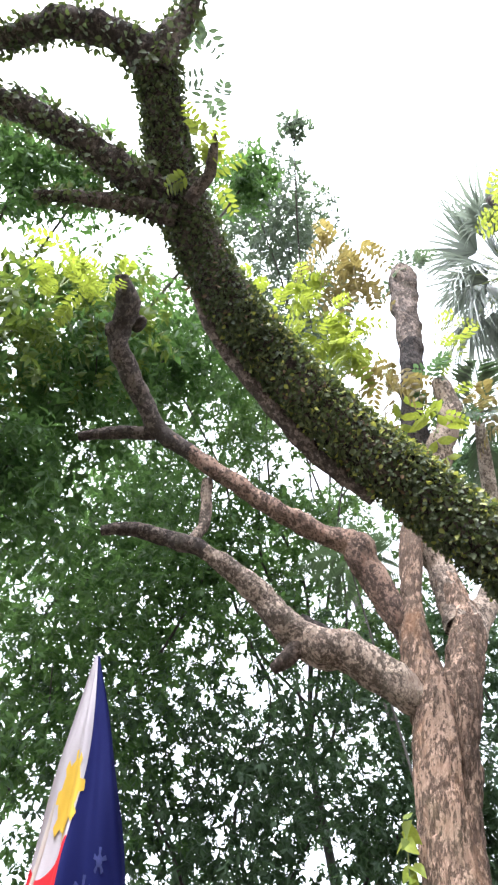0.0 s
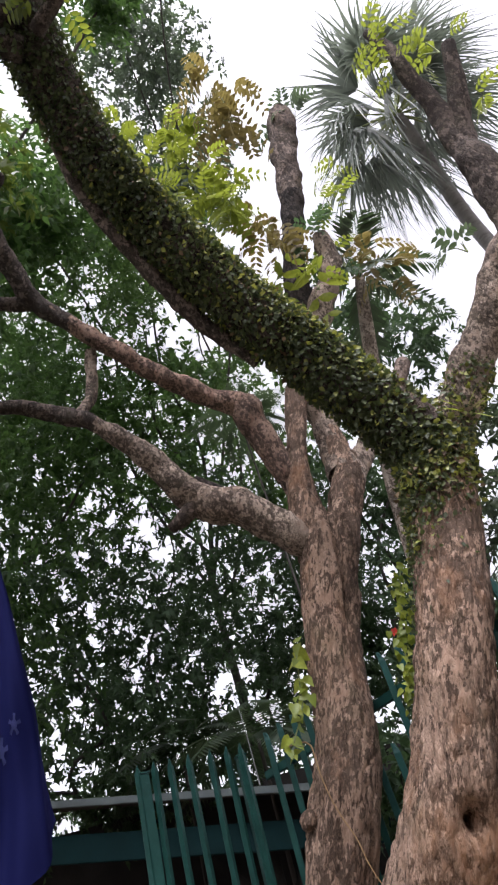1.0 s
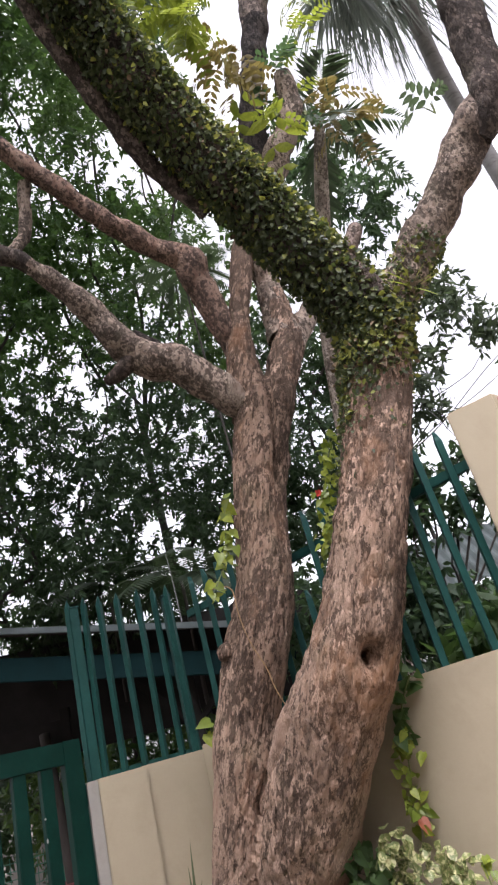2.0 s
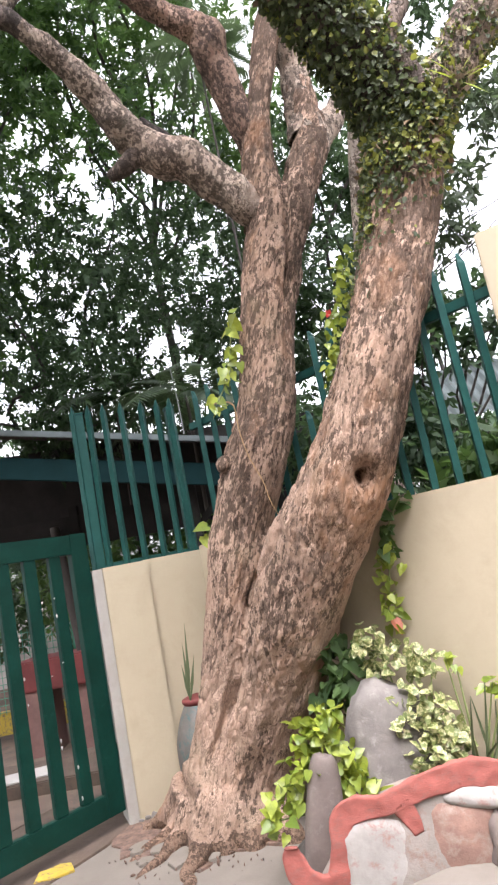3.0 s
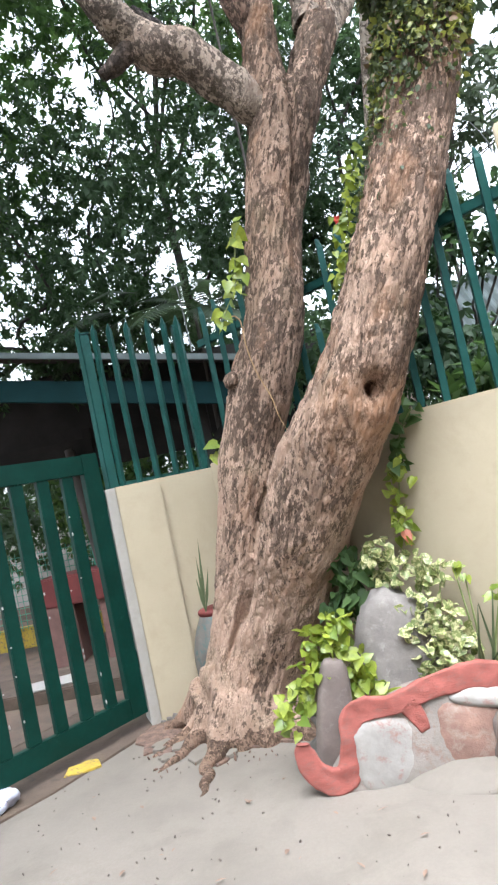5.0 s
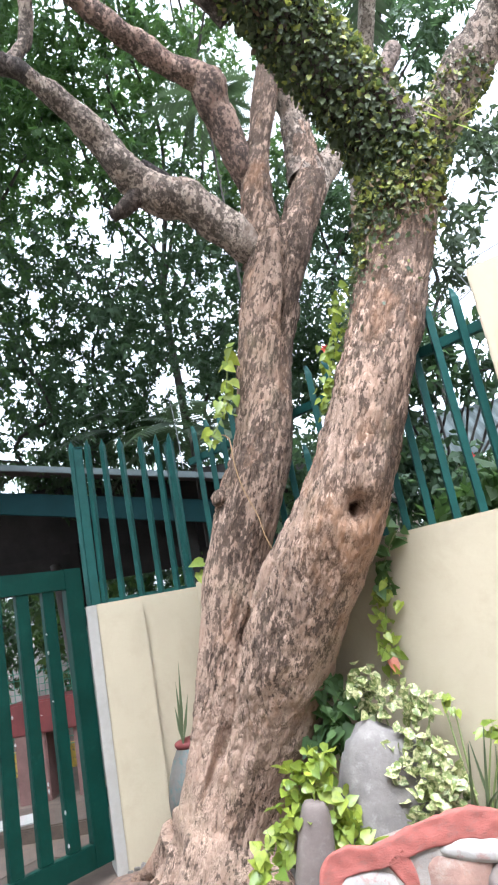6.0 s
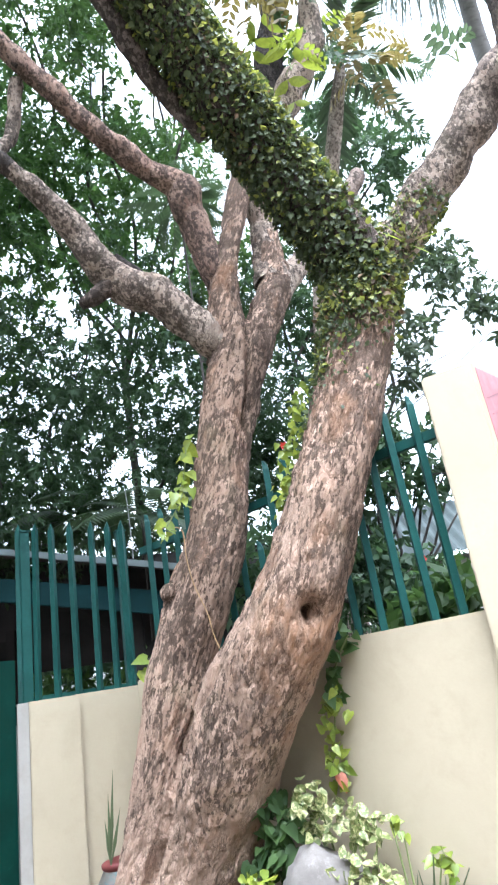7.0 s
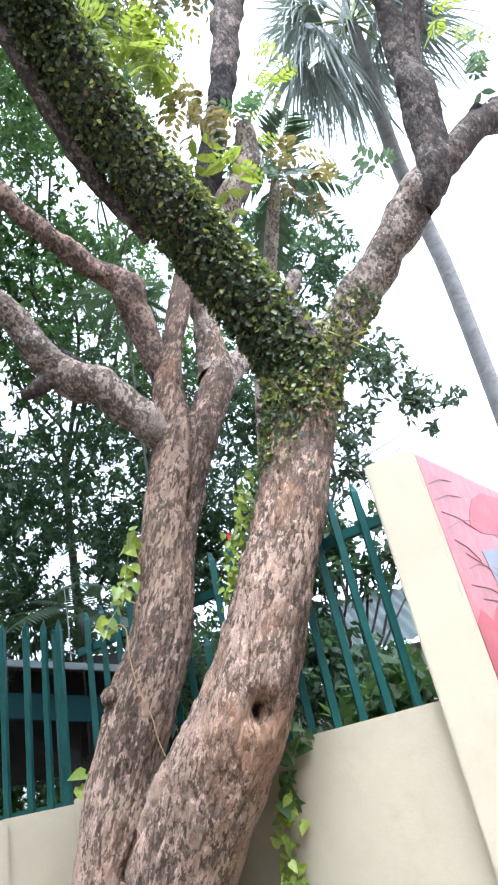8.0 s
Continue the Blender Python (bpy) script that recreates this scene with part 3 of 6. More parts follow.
def mural_patch(name, outline, material, off, label):
    bm = bmesh.new()
    back = [bm.verts.new(on_mural(s, z, 0.001)) for s, z in outline]
    front = [bm.verts.new(on_mural(s, z, off)) for s, z in outline]
    bm.faces.new(front)
    for i in range(len(outline)):
        j = (i + 1) % len(outline)
        bm.faces.new((back[i], back[j], front[j], front[i]))
    bmesh.ops.recalc_face_normals(bm, faces=bm.faces)
    part(name, bm, material, mural_wall, label)


mural_patch("red_panel", [(0.02, 0.3), (4.9, 0.3), (4.9, 2.74), (0.02, 2.74)], MURAL_RED, 0.003, "glossy red painted panel")
mural_patch("painted_leaf", [(0.40, 2.42), (0.47, 2.51), (0.58, 2.60), (0.75, 2.67), (1.2, 2.71), (1.6, 2.6), (1.3, 2.42), (0.95, 2.38), (0.7, 2.41), (0.52, 2.39)], MURAL_DARK, 0.0052, "dark red painted leaf")
mural_patch("painted_panel", [(0.42, 2.28), (0.7, 2.33), (1.6, 2.32), (1.6, 1.92), (0.9, 1.98), (0.55, 1.92), (0.47, 2.05)], MURAL_GREY, 0.0052, "blue-grey painted shape")
mural_patch("painted_band", [(0.02, 1.90), (0.12, 1.97), (0.22, 1.92), (0.32, 1.99), (0.45, 1.91), (0.9, 1.93), (1.6, 1.85), (1.6, 0.4), (0.02, 0.4)], MURAL_DARK, 0.0042, "strong red painted ground")
for k, (s0, z0, s1, z1) in enumerate(((0.05, 2.58, 0.36, 2.66), (0.06, 2.50, 0.42, 2.58), (0.09, 2.44, 0.46, 2.40), (0.10, 2.36, 0.5, 2.46), (0.12, 2.30, 0.36, 2.22), (0.2, 2.24, 0.6, 2.12), (0.16, 2.16, 0.44, 2.20), (0.12, 2.08, 0.55, 2.04), (0.2, 2.02, 0.5, 1.98), (0.5, 2.2, 0.9, 2.08))):
    mid_s, mid_z = 0.5 * (s0 + s1), 0.5 * (z0 + z1) + 0.018
    mural_patch("painted_twig", [(s0, z0), (mid_s, mid_z), (s1, z1), (s1, z1 + 0.002), (mid_s, mid_z + 0.004), (s0, z0 + 0.002)], MURAL_DARK if k % 4 else MURAL_LINE, 0.0064, "dark painted twig")


# Unseen wall behind the camera, added to cut sky light on the foreground.
bm = bmesh.new()
prism(bm, [(-16, -7.0), (16, -7.0), (16, -6.7), (-16, -6.7)], -0.05, 7.5, 0.02)
tagged(part("wall_south", bm, YARD), "unseen plain wall added to block sky light", "wall", kind="structure")


# ---- fences ----
def picket_mesh(name, length, width, material):
    """An angle bar with a spear tip, its foot at the origin."""
    bm = bmesh.new()
    h, w, t = length, width / 2, 0.006
    rings = []
    for z, k in ((0, 1), (h - 0.055, 1), (h, 0.12)):
        rings.append([bm.verts.new((x * k, y, z)) for x, y in ((-w, 0.012), (0, -0.014), (w, 0.012), (w, 0.012 + t), (0, -0.014 + t * 1.6), (-w, 0.012 + t))])
    for r0, r1 in zip(rings, rings[1:]):
        for i in range(6):
            bm.faces.new((r0[i], r0[(i + 1) % 6], r1[(i + 1) % 6], r1[i]))
    bm.faces.new(rings[-1])
    bm.faces.new(rings[0][::-1])
    bmesh.ops.recalc_face_normals(bm, faces=bm.faces)
    me = bpy.data.meshes.new(name)
    bm.to_mesh(me)
    bm.free()
    me.materials.append(material)
    return me


def fence(a, b, places, foot, tip, label, rails, short=()):
    root = thing("fence", label, "fence", "spiked fences on the yard wall")
    a, b = Vector(a), Vector(b)
    turn = math.degrees(math.atan2((b - a).y, (b - a).x))
    me = picket_mesh("picket", tip - foot + 0.03, 0.046, GREEN)
    low = picket_mesh("picket", 0.68, 0.046, GREEN)
    for k, s in enumerate(places):
        q = a + (b - a).normalized() * s
        ob = new("picket", low if s in short else me)
        ob.parent = root
        ob.matrix_local = pose(q.x, q.y, foot - 0.03, 0.4 * math.sin(k * 2.3), 0.5 * math.sin(k * 1.7), turn)
    d = (b - a).normalized()
    for z, s0, s1, h, w in rails:
        q0, q1 = a + d * s0, a + d * s1
        n = Vector((d.y, -d.x)) * -0.03
        bm = bmesh.new()
        box(bm, ((q1 - q0).length, 0.006, h), along((q0.x + n.x, q0.y + n.y, z), (q1.x + n.x, q1.y + n.y, z)), 0.0015)
        box(bm, ((q1 - q0).length, w, 0.006), along((q0.x + n.x * 1.5, q0.y + n.y * 1.5, z - h / 2), (q1.x + n.x * 1.5, q1.y + n.y * 1.5, z - h / 2)), 0.0015)
        part("rail", bm, GREEN, root)
    return root


def post(x, y, z0, z1, turn, root, wide=0.07):
    bm = bmesh.new()
    box(bm, (wide, wide, z1 - z0), pose(x, y, (z0 + z1) / 2, 0, 0, turn), 0.004)
    box(bm, (wide + 0.012, wide + 0.012, 0.012), pose(x, y, z1 + 0.006, 0, 0, turn), 0.002)
    part("post", bm, GREEN, root, "square end post")


f_left = fence((-1.213, 4.485), (-0.513, 4.78), [0.0, 0.10, 0.225, 0.36, 0.50, 0.62, 0.735], 1.62, 2.80, "teal green steel picket fence on the wall by the gate", [(1.635, -0.02, 0.78, 0.03, 0.03)])
post(-1.19, 4.53, 1.6, 2.74, 23, f_left, 0.065)
post(-0.56, 4.80, 1.6, 2.72, 23, f_left, 0.065)
fence((-0.435, 4.676), (1.315, 2.884), [0.14, 0.29, 0.435, 0.58, 0.73, 0.875, 1.02, 1.17, 1.30, 1.45, 1.595, 1.74, 1.89, 2.035, 2.18, 2.325], 1.65, 2.765, "teal green steel picket fence with pointed tips on the long wall", [(2.53, 0.0, 2.46, 0.05, 0.03)], short=(1.17,))


# ---- gate ----
GATE_A, GATE_D = Vector((-1.245, 4.40)), Vector((-0.618, -0.786))
gate = thing("gate", "dark green steel bar gate standing ajar beside the pier", "gate", at=(0, 0, 0))


def on_gate(s, z):
    q = GATE_A + GATE_D * s
    return (q.x, q.y, z)


def gate_bar(name, s0, s1, z0, z1, depth=0.05, label=""):
    bm = bmesh.new()
    m = along(on_gate(s0, (z0 + z1) / 2), on_gate(s1, (z0 + z1) / 2))
    box(bm, (s1 - s0, depth, z1 - z0), m, 0.004)
    return part(name, bm, GREEN_GATE, gate, label)


hinge_stile = gate_bar("stile", 0.0, 0.13, 0.10, 1.88, 0.055)
gate_bar("stile", 1.32, 1.45, 0.10, 1.88, 0.055)
gate_bar("top_rail", 0.13, 1.32, 1.745, 1.875, 0.052)
gate_bar("bottom_rail", 0.13, 1.32, 0.10, 0.235, 0.052)
for k in range(6):
    gate_bar("bar", 0.215 + 0.183 * k, 0.30 + 0.183 * k, 0.235, 1.745, 0.04)
bm = bmesh.new()
for k in range(26):
    s, z = 0.21 + 0.183 * (k % 6) + 0.09 * (k % 3 == 0) + rng.uniform(-0.004, 0.004), rng.uniform(0.28, 1.5)
    q = Vector(on_gate(s, z)) + Vector((0.786, -0.618, 0)) * 0.021
    bmesh.ops.create_icosphere(bm, subdivisions=1, radius=1, matrix=Matrix.Translation(q) @ Matrix.Diagonal((0.006, 0.006, 0.004 + 0.012 * rng.random(), 1)))
tagged(part("paint_chips", bm, TILE_WHITE, gate, "chipped pale paint spots"), kind="stuff")
for z in (0.45, 1.55):
    bm = bmesh.new()
    bmesh.ops.create_cone(bm, segments=12, radius1=0.016, radius2=0.016, depth=0.11, cap_ends=True, matrix=pose(-1.228, 4.412, z))
    part("hinge", bm, GREEN_GATE, hinge_stile)


# ---- the tree ----
A = [(-0.65, 4.06, -0.08, 0.25), (-0.53, 4.0, 0.24, 0.205), (-0.41, 3.95, 0.74, 0.18), (-0.28, 3.9, 1.23, 0.178), (-0.13, 3.85, 1.72, 0.182), (0.01, 3.8, 2.03, 0.186), (0.14, 3.78, 2.35, 0.173), (0.23, 3.77, 2.72, 0.166), (0.325, 3.77, 3.12, 0.166), (0.39, 3.77, 3.4, 0.15), (0.405, 3.77, 3.62, 0.122), (0.42, 3.77, 3.9, 0.07)]
A1 = [(0.36, 3.77, 3.3, 0.13), (0.385, 3.77, 3.55, 0.128), (0.41, 3.76, 3.95, 0.12), (0.49, 3.75, 4.34, 0.092), (0.60, 3.75, 4.68, 0.08), (0.68, 3.77, 4.95, 0.072), (0.78, 3.80, 5.25, 0.05)]
A2 = [(0.38, 3.76, 3.1, 0.12), (0.46, 3.75, 3.37, 0.125), (0.64, 3.81, 3.77, 0.12), (0.79, 3.91, 4.15, 0.118), (0.8, 3.96, 4.58, 0.10), (0.87, 3.91, 5.08, 0.105), (1.02, 3.86, 5.54, 0.115), (1.24, 3.8, 5.94, 0.118), (1.46, 3.76, 6.31, 0.10), (1.5, 3.69, 6.72, 0.09)]
A2B = [(0.78, 3.87, 4.0, 0.09), (0.9, 3.97, 4.2, 0.088), (1.02, 4.04, 4.36, 0.085), (1.14, 4.08, 4.55, 0.06)]
B = [(-0.55, 4.06, -0.08, 0.26), (-0.40, 3.99, 0.22, 0.215), (-0.18, 3.85, 0.65, 0.245), (0.02, 3.65, 1.1, 0.255), (0.23, 3.45, 1.47, 0.247), (0.42, 3.3, 1.75, 0.236), (0.56, 3.22, 2.0, 0.216), (0.70, 3.18, 2.32, 0.193), (0.86, 3.16, 2.69, 0.192), (1.0, 3.16, 3.06, 0.197), (1.12, 3.16, 3.42, 0.208), (1.2, 3.14, 3.66, 0.2)]
C = [(0.986, 3.98, 5.723, 0.113), (1.079, 3.97, 6.089, 0.123), (1.157, 3.95, 6.484, 0.111), (1.267, 3.92, 6.988, 0.105), (1.414, 3.88, 7.4, 0.12), (1.554, 3.82, 7.947, 0.141), (1.688, 3.75, 8.548, 0.158), (1.809, 3.68, 9.077, 0.164), (1.831, 3.66, 9.309, 0.118)]
M = [(1.12, 3.17, 3.2, 0.10), (1.17, 3.14, 3.5, 0.175), (1.06, 3.1, 3.85, 0.185), (0.83, 3.0, 4.25, 0.18), (0.56, 2.84, 4.67, 0.18), (0.32, 2.67, 5.02, 0.175), (0.1, 2.45, 5.34, 0.172), (-0.1, 2.21, 5.66, 0.168), (-0.26, 1.95, 5.98, 0.17), (-0.36, 1.75, 6.24, 0.178), (-0.42, 1.5, 6.48, 0.185), (-0.45, 1.18, 6.7, 0.18), (-0.4, 0.79, 6.9, 0.155), (-0.35, 0.5, 7.05, 0.14)]
M1 = [(-0.37, 0.6, 6.98, 0.14), (-0.5, 0.34, 7.15, 0.13), (-0.85, 0.13, 7.31, 0.115), (-1.21, 0.09, 7.43, 0.1), (-1.6, 0.08, 7.53, 0.085), (-2.01, -0.07, 7.6, 0.06)]
M2 = [(-0.36, 0.56, 6.98, 0.13), (-0.22, 0.35, 7.16, 0.095), (-0.06, 0.27, 7.34, 0.08), (0.09, 0.06, 7.53, 0.07), (0.25, -0.25, 7.69, 0.05)]
M3 = [(-0.47, 1.3, 6.5, 0.13), (-0.8, 1.03, 6.61, 0.128), (-1.05, 0.78, 6.77, 0.118), (-1.33, 0.56, 6.91, 0.11), (-1.65, 0.36, 7.01, 0.095), (-2.05, 0.1, 7.06, 0.07)]
M4 = [(-0.48, 1.38, 6.32, 0.08), (-0.79, 1.23, 6.37, 0.068), (-1.09, 1.11, 6.4, 0.055), (-1.43, 1.0, 6.42, 0.04)]
M5 = [(-0.36, 1.3, 6.3, 0.05), (-0.18, 1.15, 6.31, 0.045), (-0.09, 1.0, 6.37, 0.028), (-0.06, 0.93, 6.40, 0.008)]
R = [(0.379, 2.97, 4.592, 0.045), (0.145, 2.82, 4.87, 0.06), (-0.074, 2.6, 5.188, 0.06), (-0.272, 2.36, 5.506, 0.054), (-0.43, 2.1, 5.822, 0.044), (-0.505, 1.88, 6.068, 0.024)]
N = [(1.08, 3.17, 3.25, 0.09), (1.18, 3.15, 3.5, 0.155), (1.3, 3.13, 3.66, 0.136), (1.49, 3.06, 3.87, 0.128), (1.7, 2.97, 4.1, 0.123), (1.91, 2.83, 4.34, 0.129), (2.1, 2.71, 4.55, 0.129), (2.3, 2.6, 4.72, 0.107), (2.5, 2.54, 4.89, 0.104), (2.66, 2.53, 5.04, 0.102), (2.87, 2.54, 5.13, 0.106), (3.16, 2.41, 5.24, 0.09), (3.41, 2.17, 5.42, 0.07)]
N1 = [(2.08, 2.7, 4.42, 0.069), (2.17, 2.62, 4.55, 0.099), (2.21, 2.59, 4.7, 0.11), (2.26, 2.56, 5.01, 0.112), (2.3, 2.51, 5.36, 0.114), (2.28, 2.49, 5.72, 0.084), (2.3, 2.41, 6.07, 0.077), (2.22, 2.28, 6.48, 0.069), (2.21, 2.21, 6.76, 0.06), (2.15, 2.17, 7.1, 0.034)]
N1B = [(2.29, 2.5, 5.45, 0.06), (2.36, 2.44, 5.75, 0.078), (2.45, 2.3, 6.05, 0.072), (2.54, 2.13, 6.41, 0.05)]
BR1 = [(0.42, 3.76, 3.56, 0.09), (0.3, 3.72, 3.62, 0.112), (0.17, 3.68, 3.75, 0.124), (-0.04, 3.63, 3.96, 0.127), (-0.32, 3.59, 4.13, 0.125), (-0.48, 3.48, 4.37, 0.097), (-0.66, 3.34, 4.59, 0.08), (-0.89, 3.21, 4.78, 0.064), (-1.1, 3.17, 4.89, 0.064), (-1.36, 3.07, 4.99, 0.058), (-1.57, 3.05, 5.02, 0.04)]
BR2 = [(0.417, 3.8, 3.961, 0.076), (0.367, 3.76, 4.231, 0.091), (0.343, 3.74, 4.344, 0.097), (0.303, 3.7, 4.497, 0.101), (0.269, 3.66, 4.64, 0.105), (0.244, 3.63, 4.761, 0.116), (0.188, 3.6, 4.832, 0.107), (0.098, 3.57, 4.878, 0.083), (-0.049, 3.53, 4.98, 0.085), (-0.226, 3.42, 5.105, 0.074), (-0.4, 3.32, 5.24, 0.07), (-0.7, 3.16, 5.53, 0.072), (-0.93, 3.04, 5.78, 0.07), (-1.12, 2.94, 6.0, 0.084), (-1.22, 2.68, 6.26, 0.085), (-1.3, 2.35, 6.53, 0.09), (-1.16, 2.15, 6.77, 0.1), (-1.15, 1.94, 6.96, 0.06)]
BR2L = [(-1.08, 2.98, 5.96, 0.07), (-1.45, 2.93, 6.07, 0.06), (-1.81, 2.89, 6.09, 0.045)]
TWIG = [(-0.79, 3.22, 5.5, 0.05), (-0.82, 3.26, 5.25, 0.045), (-0.86, 3.28, 5.05, 0.043), (-0.93, 3.2, 4.85, 0.042)]
ST_A = [(-0.22, 3.6, 4.1, 0.08), (-0.36, 3.6, 4.04, 0.07), (-0.46, 3.61, 3.98, 0.06), (-0.53, 3.62, 3.95, 0.045)]
ST_C = [(-0.098, 3.62, 4.033, 0.056), (-0.16, 3.58, 4.113, 0.048), (-0.224, 3.55, 4.172, 0.041), (-0.279, 3.53, 4.229, 0.03)]
ST_B = [(1.204, 2.98, 3.666, 0.073), (1.163, 2.97, 3.817, 0.071), (1.117, 2.97, 3.949, 0.065), (1.167, 2.97, 4.081, 0.059), (1.247, 2.98, 4.21, 0.05)]

tree = thing("tree", "old forked tree with pinkish flaking bark before the wall", "tree", at=(-0.6, 4.05, 0))
tree_inv = Matrix.Translation((0.6, -4.05, 0))


def at_tree(ob):
    ob.matrix_parent_inverse = tree_inv
    return ob


roots = [
    [(-0.58, 3.97, 0.20, 0.13), (-0.66, 3.80, 0.09, 0.085), (-0.69, 3.66, 0.028, 0.052), (-0.75, 3.56, 0.008, 0.038), (-0.705, 3.47, 0.004, 0.03), (-0.735, 3.38, 0.0, 0.026), (-0.715, 3.31, -0.004, 0.018), (-0.745, 3.25, -0.012, 0.01)],
    [(-0.72, 4.0, 0.16, 0.10), (-0.80, 3.93, 0.06, 0.06), (-0.88, 3.86, 0.02, 0.04), (-0.92, 3.78, 0.008, 0.03), (-0.99, 3.70, 0.0, 0.018), (-1.03, 3.62, -0.01, 0.01)],
    [(-0.70, 4.05, 0.18, 0.11), (-0.86, 4.08, 0.06, 0.06), (-0.97, 4.02, 0.015, 0.04), (-1.04, 3.96, 0.005, 0.03), (-1.10, 3.86, -0.01, 0.02)],
    [(-0.76, 4.1, 0.24, 0.12), (-0.88, 4.18, 0.10, 0.09), (-0.99, 4.26, 0.04, 0.055), (-1.10, 4.27, -0.01, 0.035)],
    [(-0.38, 3.95, 0.24, 0.15), (-0.27, 3.84, 0.08, 0.12), (-0.20, 3.76, 0.0, 0.09), (-0.14, 3.7, -0.06, 0.05)],
    [(-0.60, 3.98, 0.40, 0.13), (-0.58, 3.86, 0.17, 0.12), (-0.55, 3.79, 0.03, 0.10), (-0.54, 3.74, -0.05, 0.06)],
    [(-0.47, 3.95, 0.35, 0.14), (-0.43, 3.83, 0.14, 0.12), (-0.40, 3.76, 0.02, 0.09), (-0.38, 3.72, -0.05, 0.05)],
]
vs, fs, off = [], [], 0
for k, line in enumerate([A, B, A1, A2[:5]] + roots):
    v, f = tube_arrays(line, 0.025, 28, 0.07, 6.0, 0.10, 3.1 * k)
    vs.append(v), fs.append(f + off)
    off += len(v)
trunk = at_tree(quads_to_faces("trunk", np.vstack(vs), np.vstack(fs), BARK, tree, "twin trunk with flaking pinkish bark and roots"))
rm = trunk.modifiers.new("blend", "REMESH")
rm.mode, rm.voxel_size, rm.use_smooth_shade = "VOXEL", 0.0085, True
sm = trunk.modifiers.new("soften", "SMOOTH")
sm.factor, sm.iterations = 0.5, 3
blended = bpy.data.meshes.new_from_object(trunk.evaluated_get(bpy.context.evaluated_depsgraph_get()))
trunk.modifiers.clear()
trunk.data = blended
HOLE = Vector((0.519, 3.05, 1.760))
SEAM = [Vector(q) for q in ((0.054, 0, 1.597), (-0.004, 0, 1.506), (-0.109, 0, 1.386), (-0.201, 0, 1.211), (-0.285, 0, 1.01), (-0.393, 0, 0.766), (-0.476, 0, 0.602), (-0.581, 0, 0.412))]


def seam_gap(q):
    """Distance from the line in which the two stems meet, and the height on it."""
    best = 9.0
    for a, b in zip(SEAM, SEAM[1:]):
        d = b - a
        t = max(0.0, min(1.0, (Vector((q.x, 0, q.z)) - a).dot(d) / d.length_squared))
        best = min(best, (Vector((q.x, 0, q.z)) - a - d * t).length)
    return best


nv = len(blended.vertices)
place, out = np.empty(nv * 3, np.float32), np.empty(nv * 3, np.float32)
blended.vertices.foreach_get("co", place)
blended.vertices.foreach_get("normal", out)
place, out = place.reshape(-1, 3), out.reshape(-1, 3)
push = np.zeros(nv, np.float32)
for k in range(nv):
    co = Vector(place[k])
    x, y, z = co
    q = Vector((x - 0.33 * z, y + 0.12 * z, z))
    foot = max(0.0, 1 - z / 0.8)
    low = 0.25 + 0.75 * min(1.0, max(0.0, (z - 0.03) / 0.2))
    h = 0.012 * noise.fractal(Vector((q.x * 12, q.y * 12, q.z * 4.5)), 1, 2, 4)
    h += (0.012 + 0.034 * foot) * noise.noise(Vector((q.x * 8, q.y * 8, q.z * 1.3)))
    h += 0.030 * noise.noise(Vector((q.x * 2.6, q.y * 2.6, q.z * 1.3 + 4)))
    wob = 0.35 * noise.noise(q * 9)
    near_two = noise.voronoi(Vector((q.x * 20 + wob, q.y * 20 + wob, q.z * 8 + 2 * wob)))[0]
    scaly = 0.35 + 0.65 * max(0.0, min(1.0, 0.5 + 1.4 * noise.noise(Vector((q.x * 3, q.y * 3, q.z * 1.6 + 9)))))
    h += 0.011 * scaly * (min(0.35, near_two[1] - near_two[0]) / 0.35 - 0.6) * (1 - 0.7 * foot)
    h *= low
    if y < 3.22 and 1.5 < z < 2.1:
        d = math.hypot((x - HOLE.x) * 1.15, z - HOLE.z)
        h += 0.006 * math.exp(-(((d - 0.12) / 0.05) ** 2)) - 0.045 * math.exp(-((d / 0.085) ** 2)) - 0.13 * math.exp(-((d / 0.042) ** 2))
    if y < 3.95 and z < 1.75:
        d = seam_gap(co)
        if d < 0.12:
            open_up = math.exp(-(((z - 0.80) / 0.13) ** 2))
            wide = 0.013 + 0.010 * open_up
            h -= (0.035 + 0.10 * open_up) * math.exp(-((d / wide) ** 2)) * min(1.0, max(0.0, z - 0.25) * 4)
    if z > 2.5 and y < 3.8:
        d = abs(x - (0.325 + 0.175 * (z - 2.5)))
        h -= 0.05 * math.exp(-((d / 0.02) ** 2)) * min(1.0, (z - 2.5) * 1.6)
    push[k] = h
blended.vertices.foreach_set("co", (place + out * push[:, None]).ravel())
blended.update()
blended.polygons.foreach_set("use_smooth", np.ones(len(blended.polygons), bool))
blended.materials.append(ROOT_BARK)
stained = [p.center.z + 0.05 * noise.noise(p.center * 9) + 0.03 * noise.noise(p.center * 25) < 0.085 for p in blended.polygons]
blended.polygons.foreach_set("material_index", np.array(stained, np.int32))

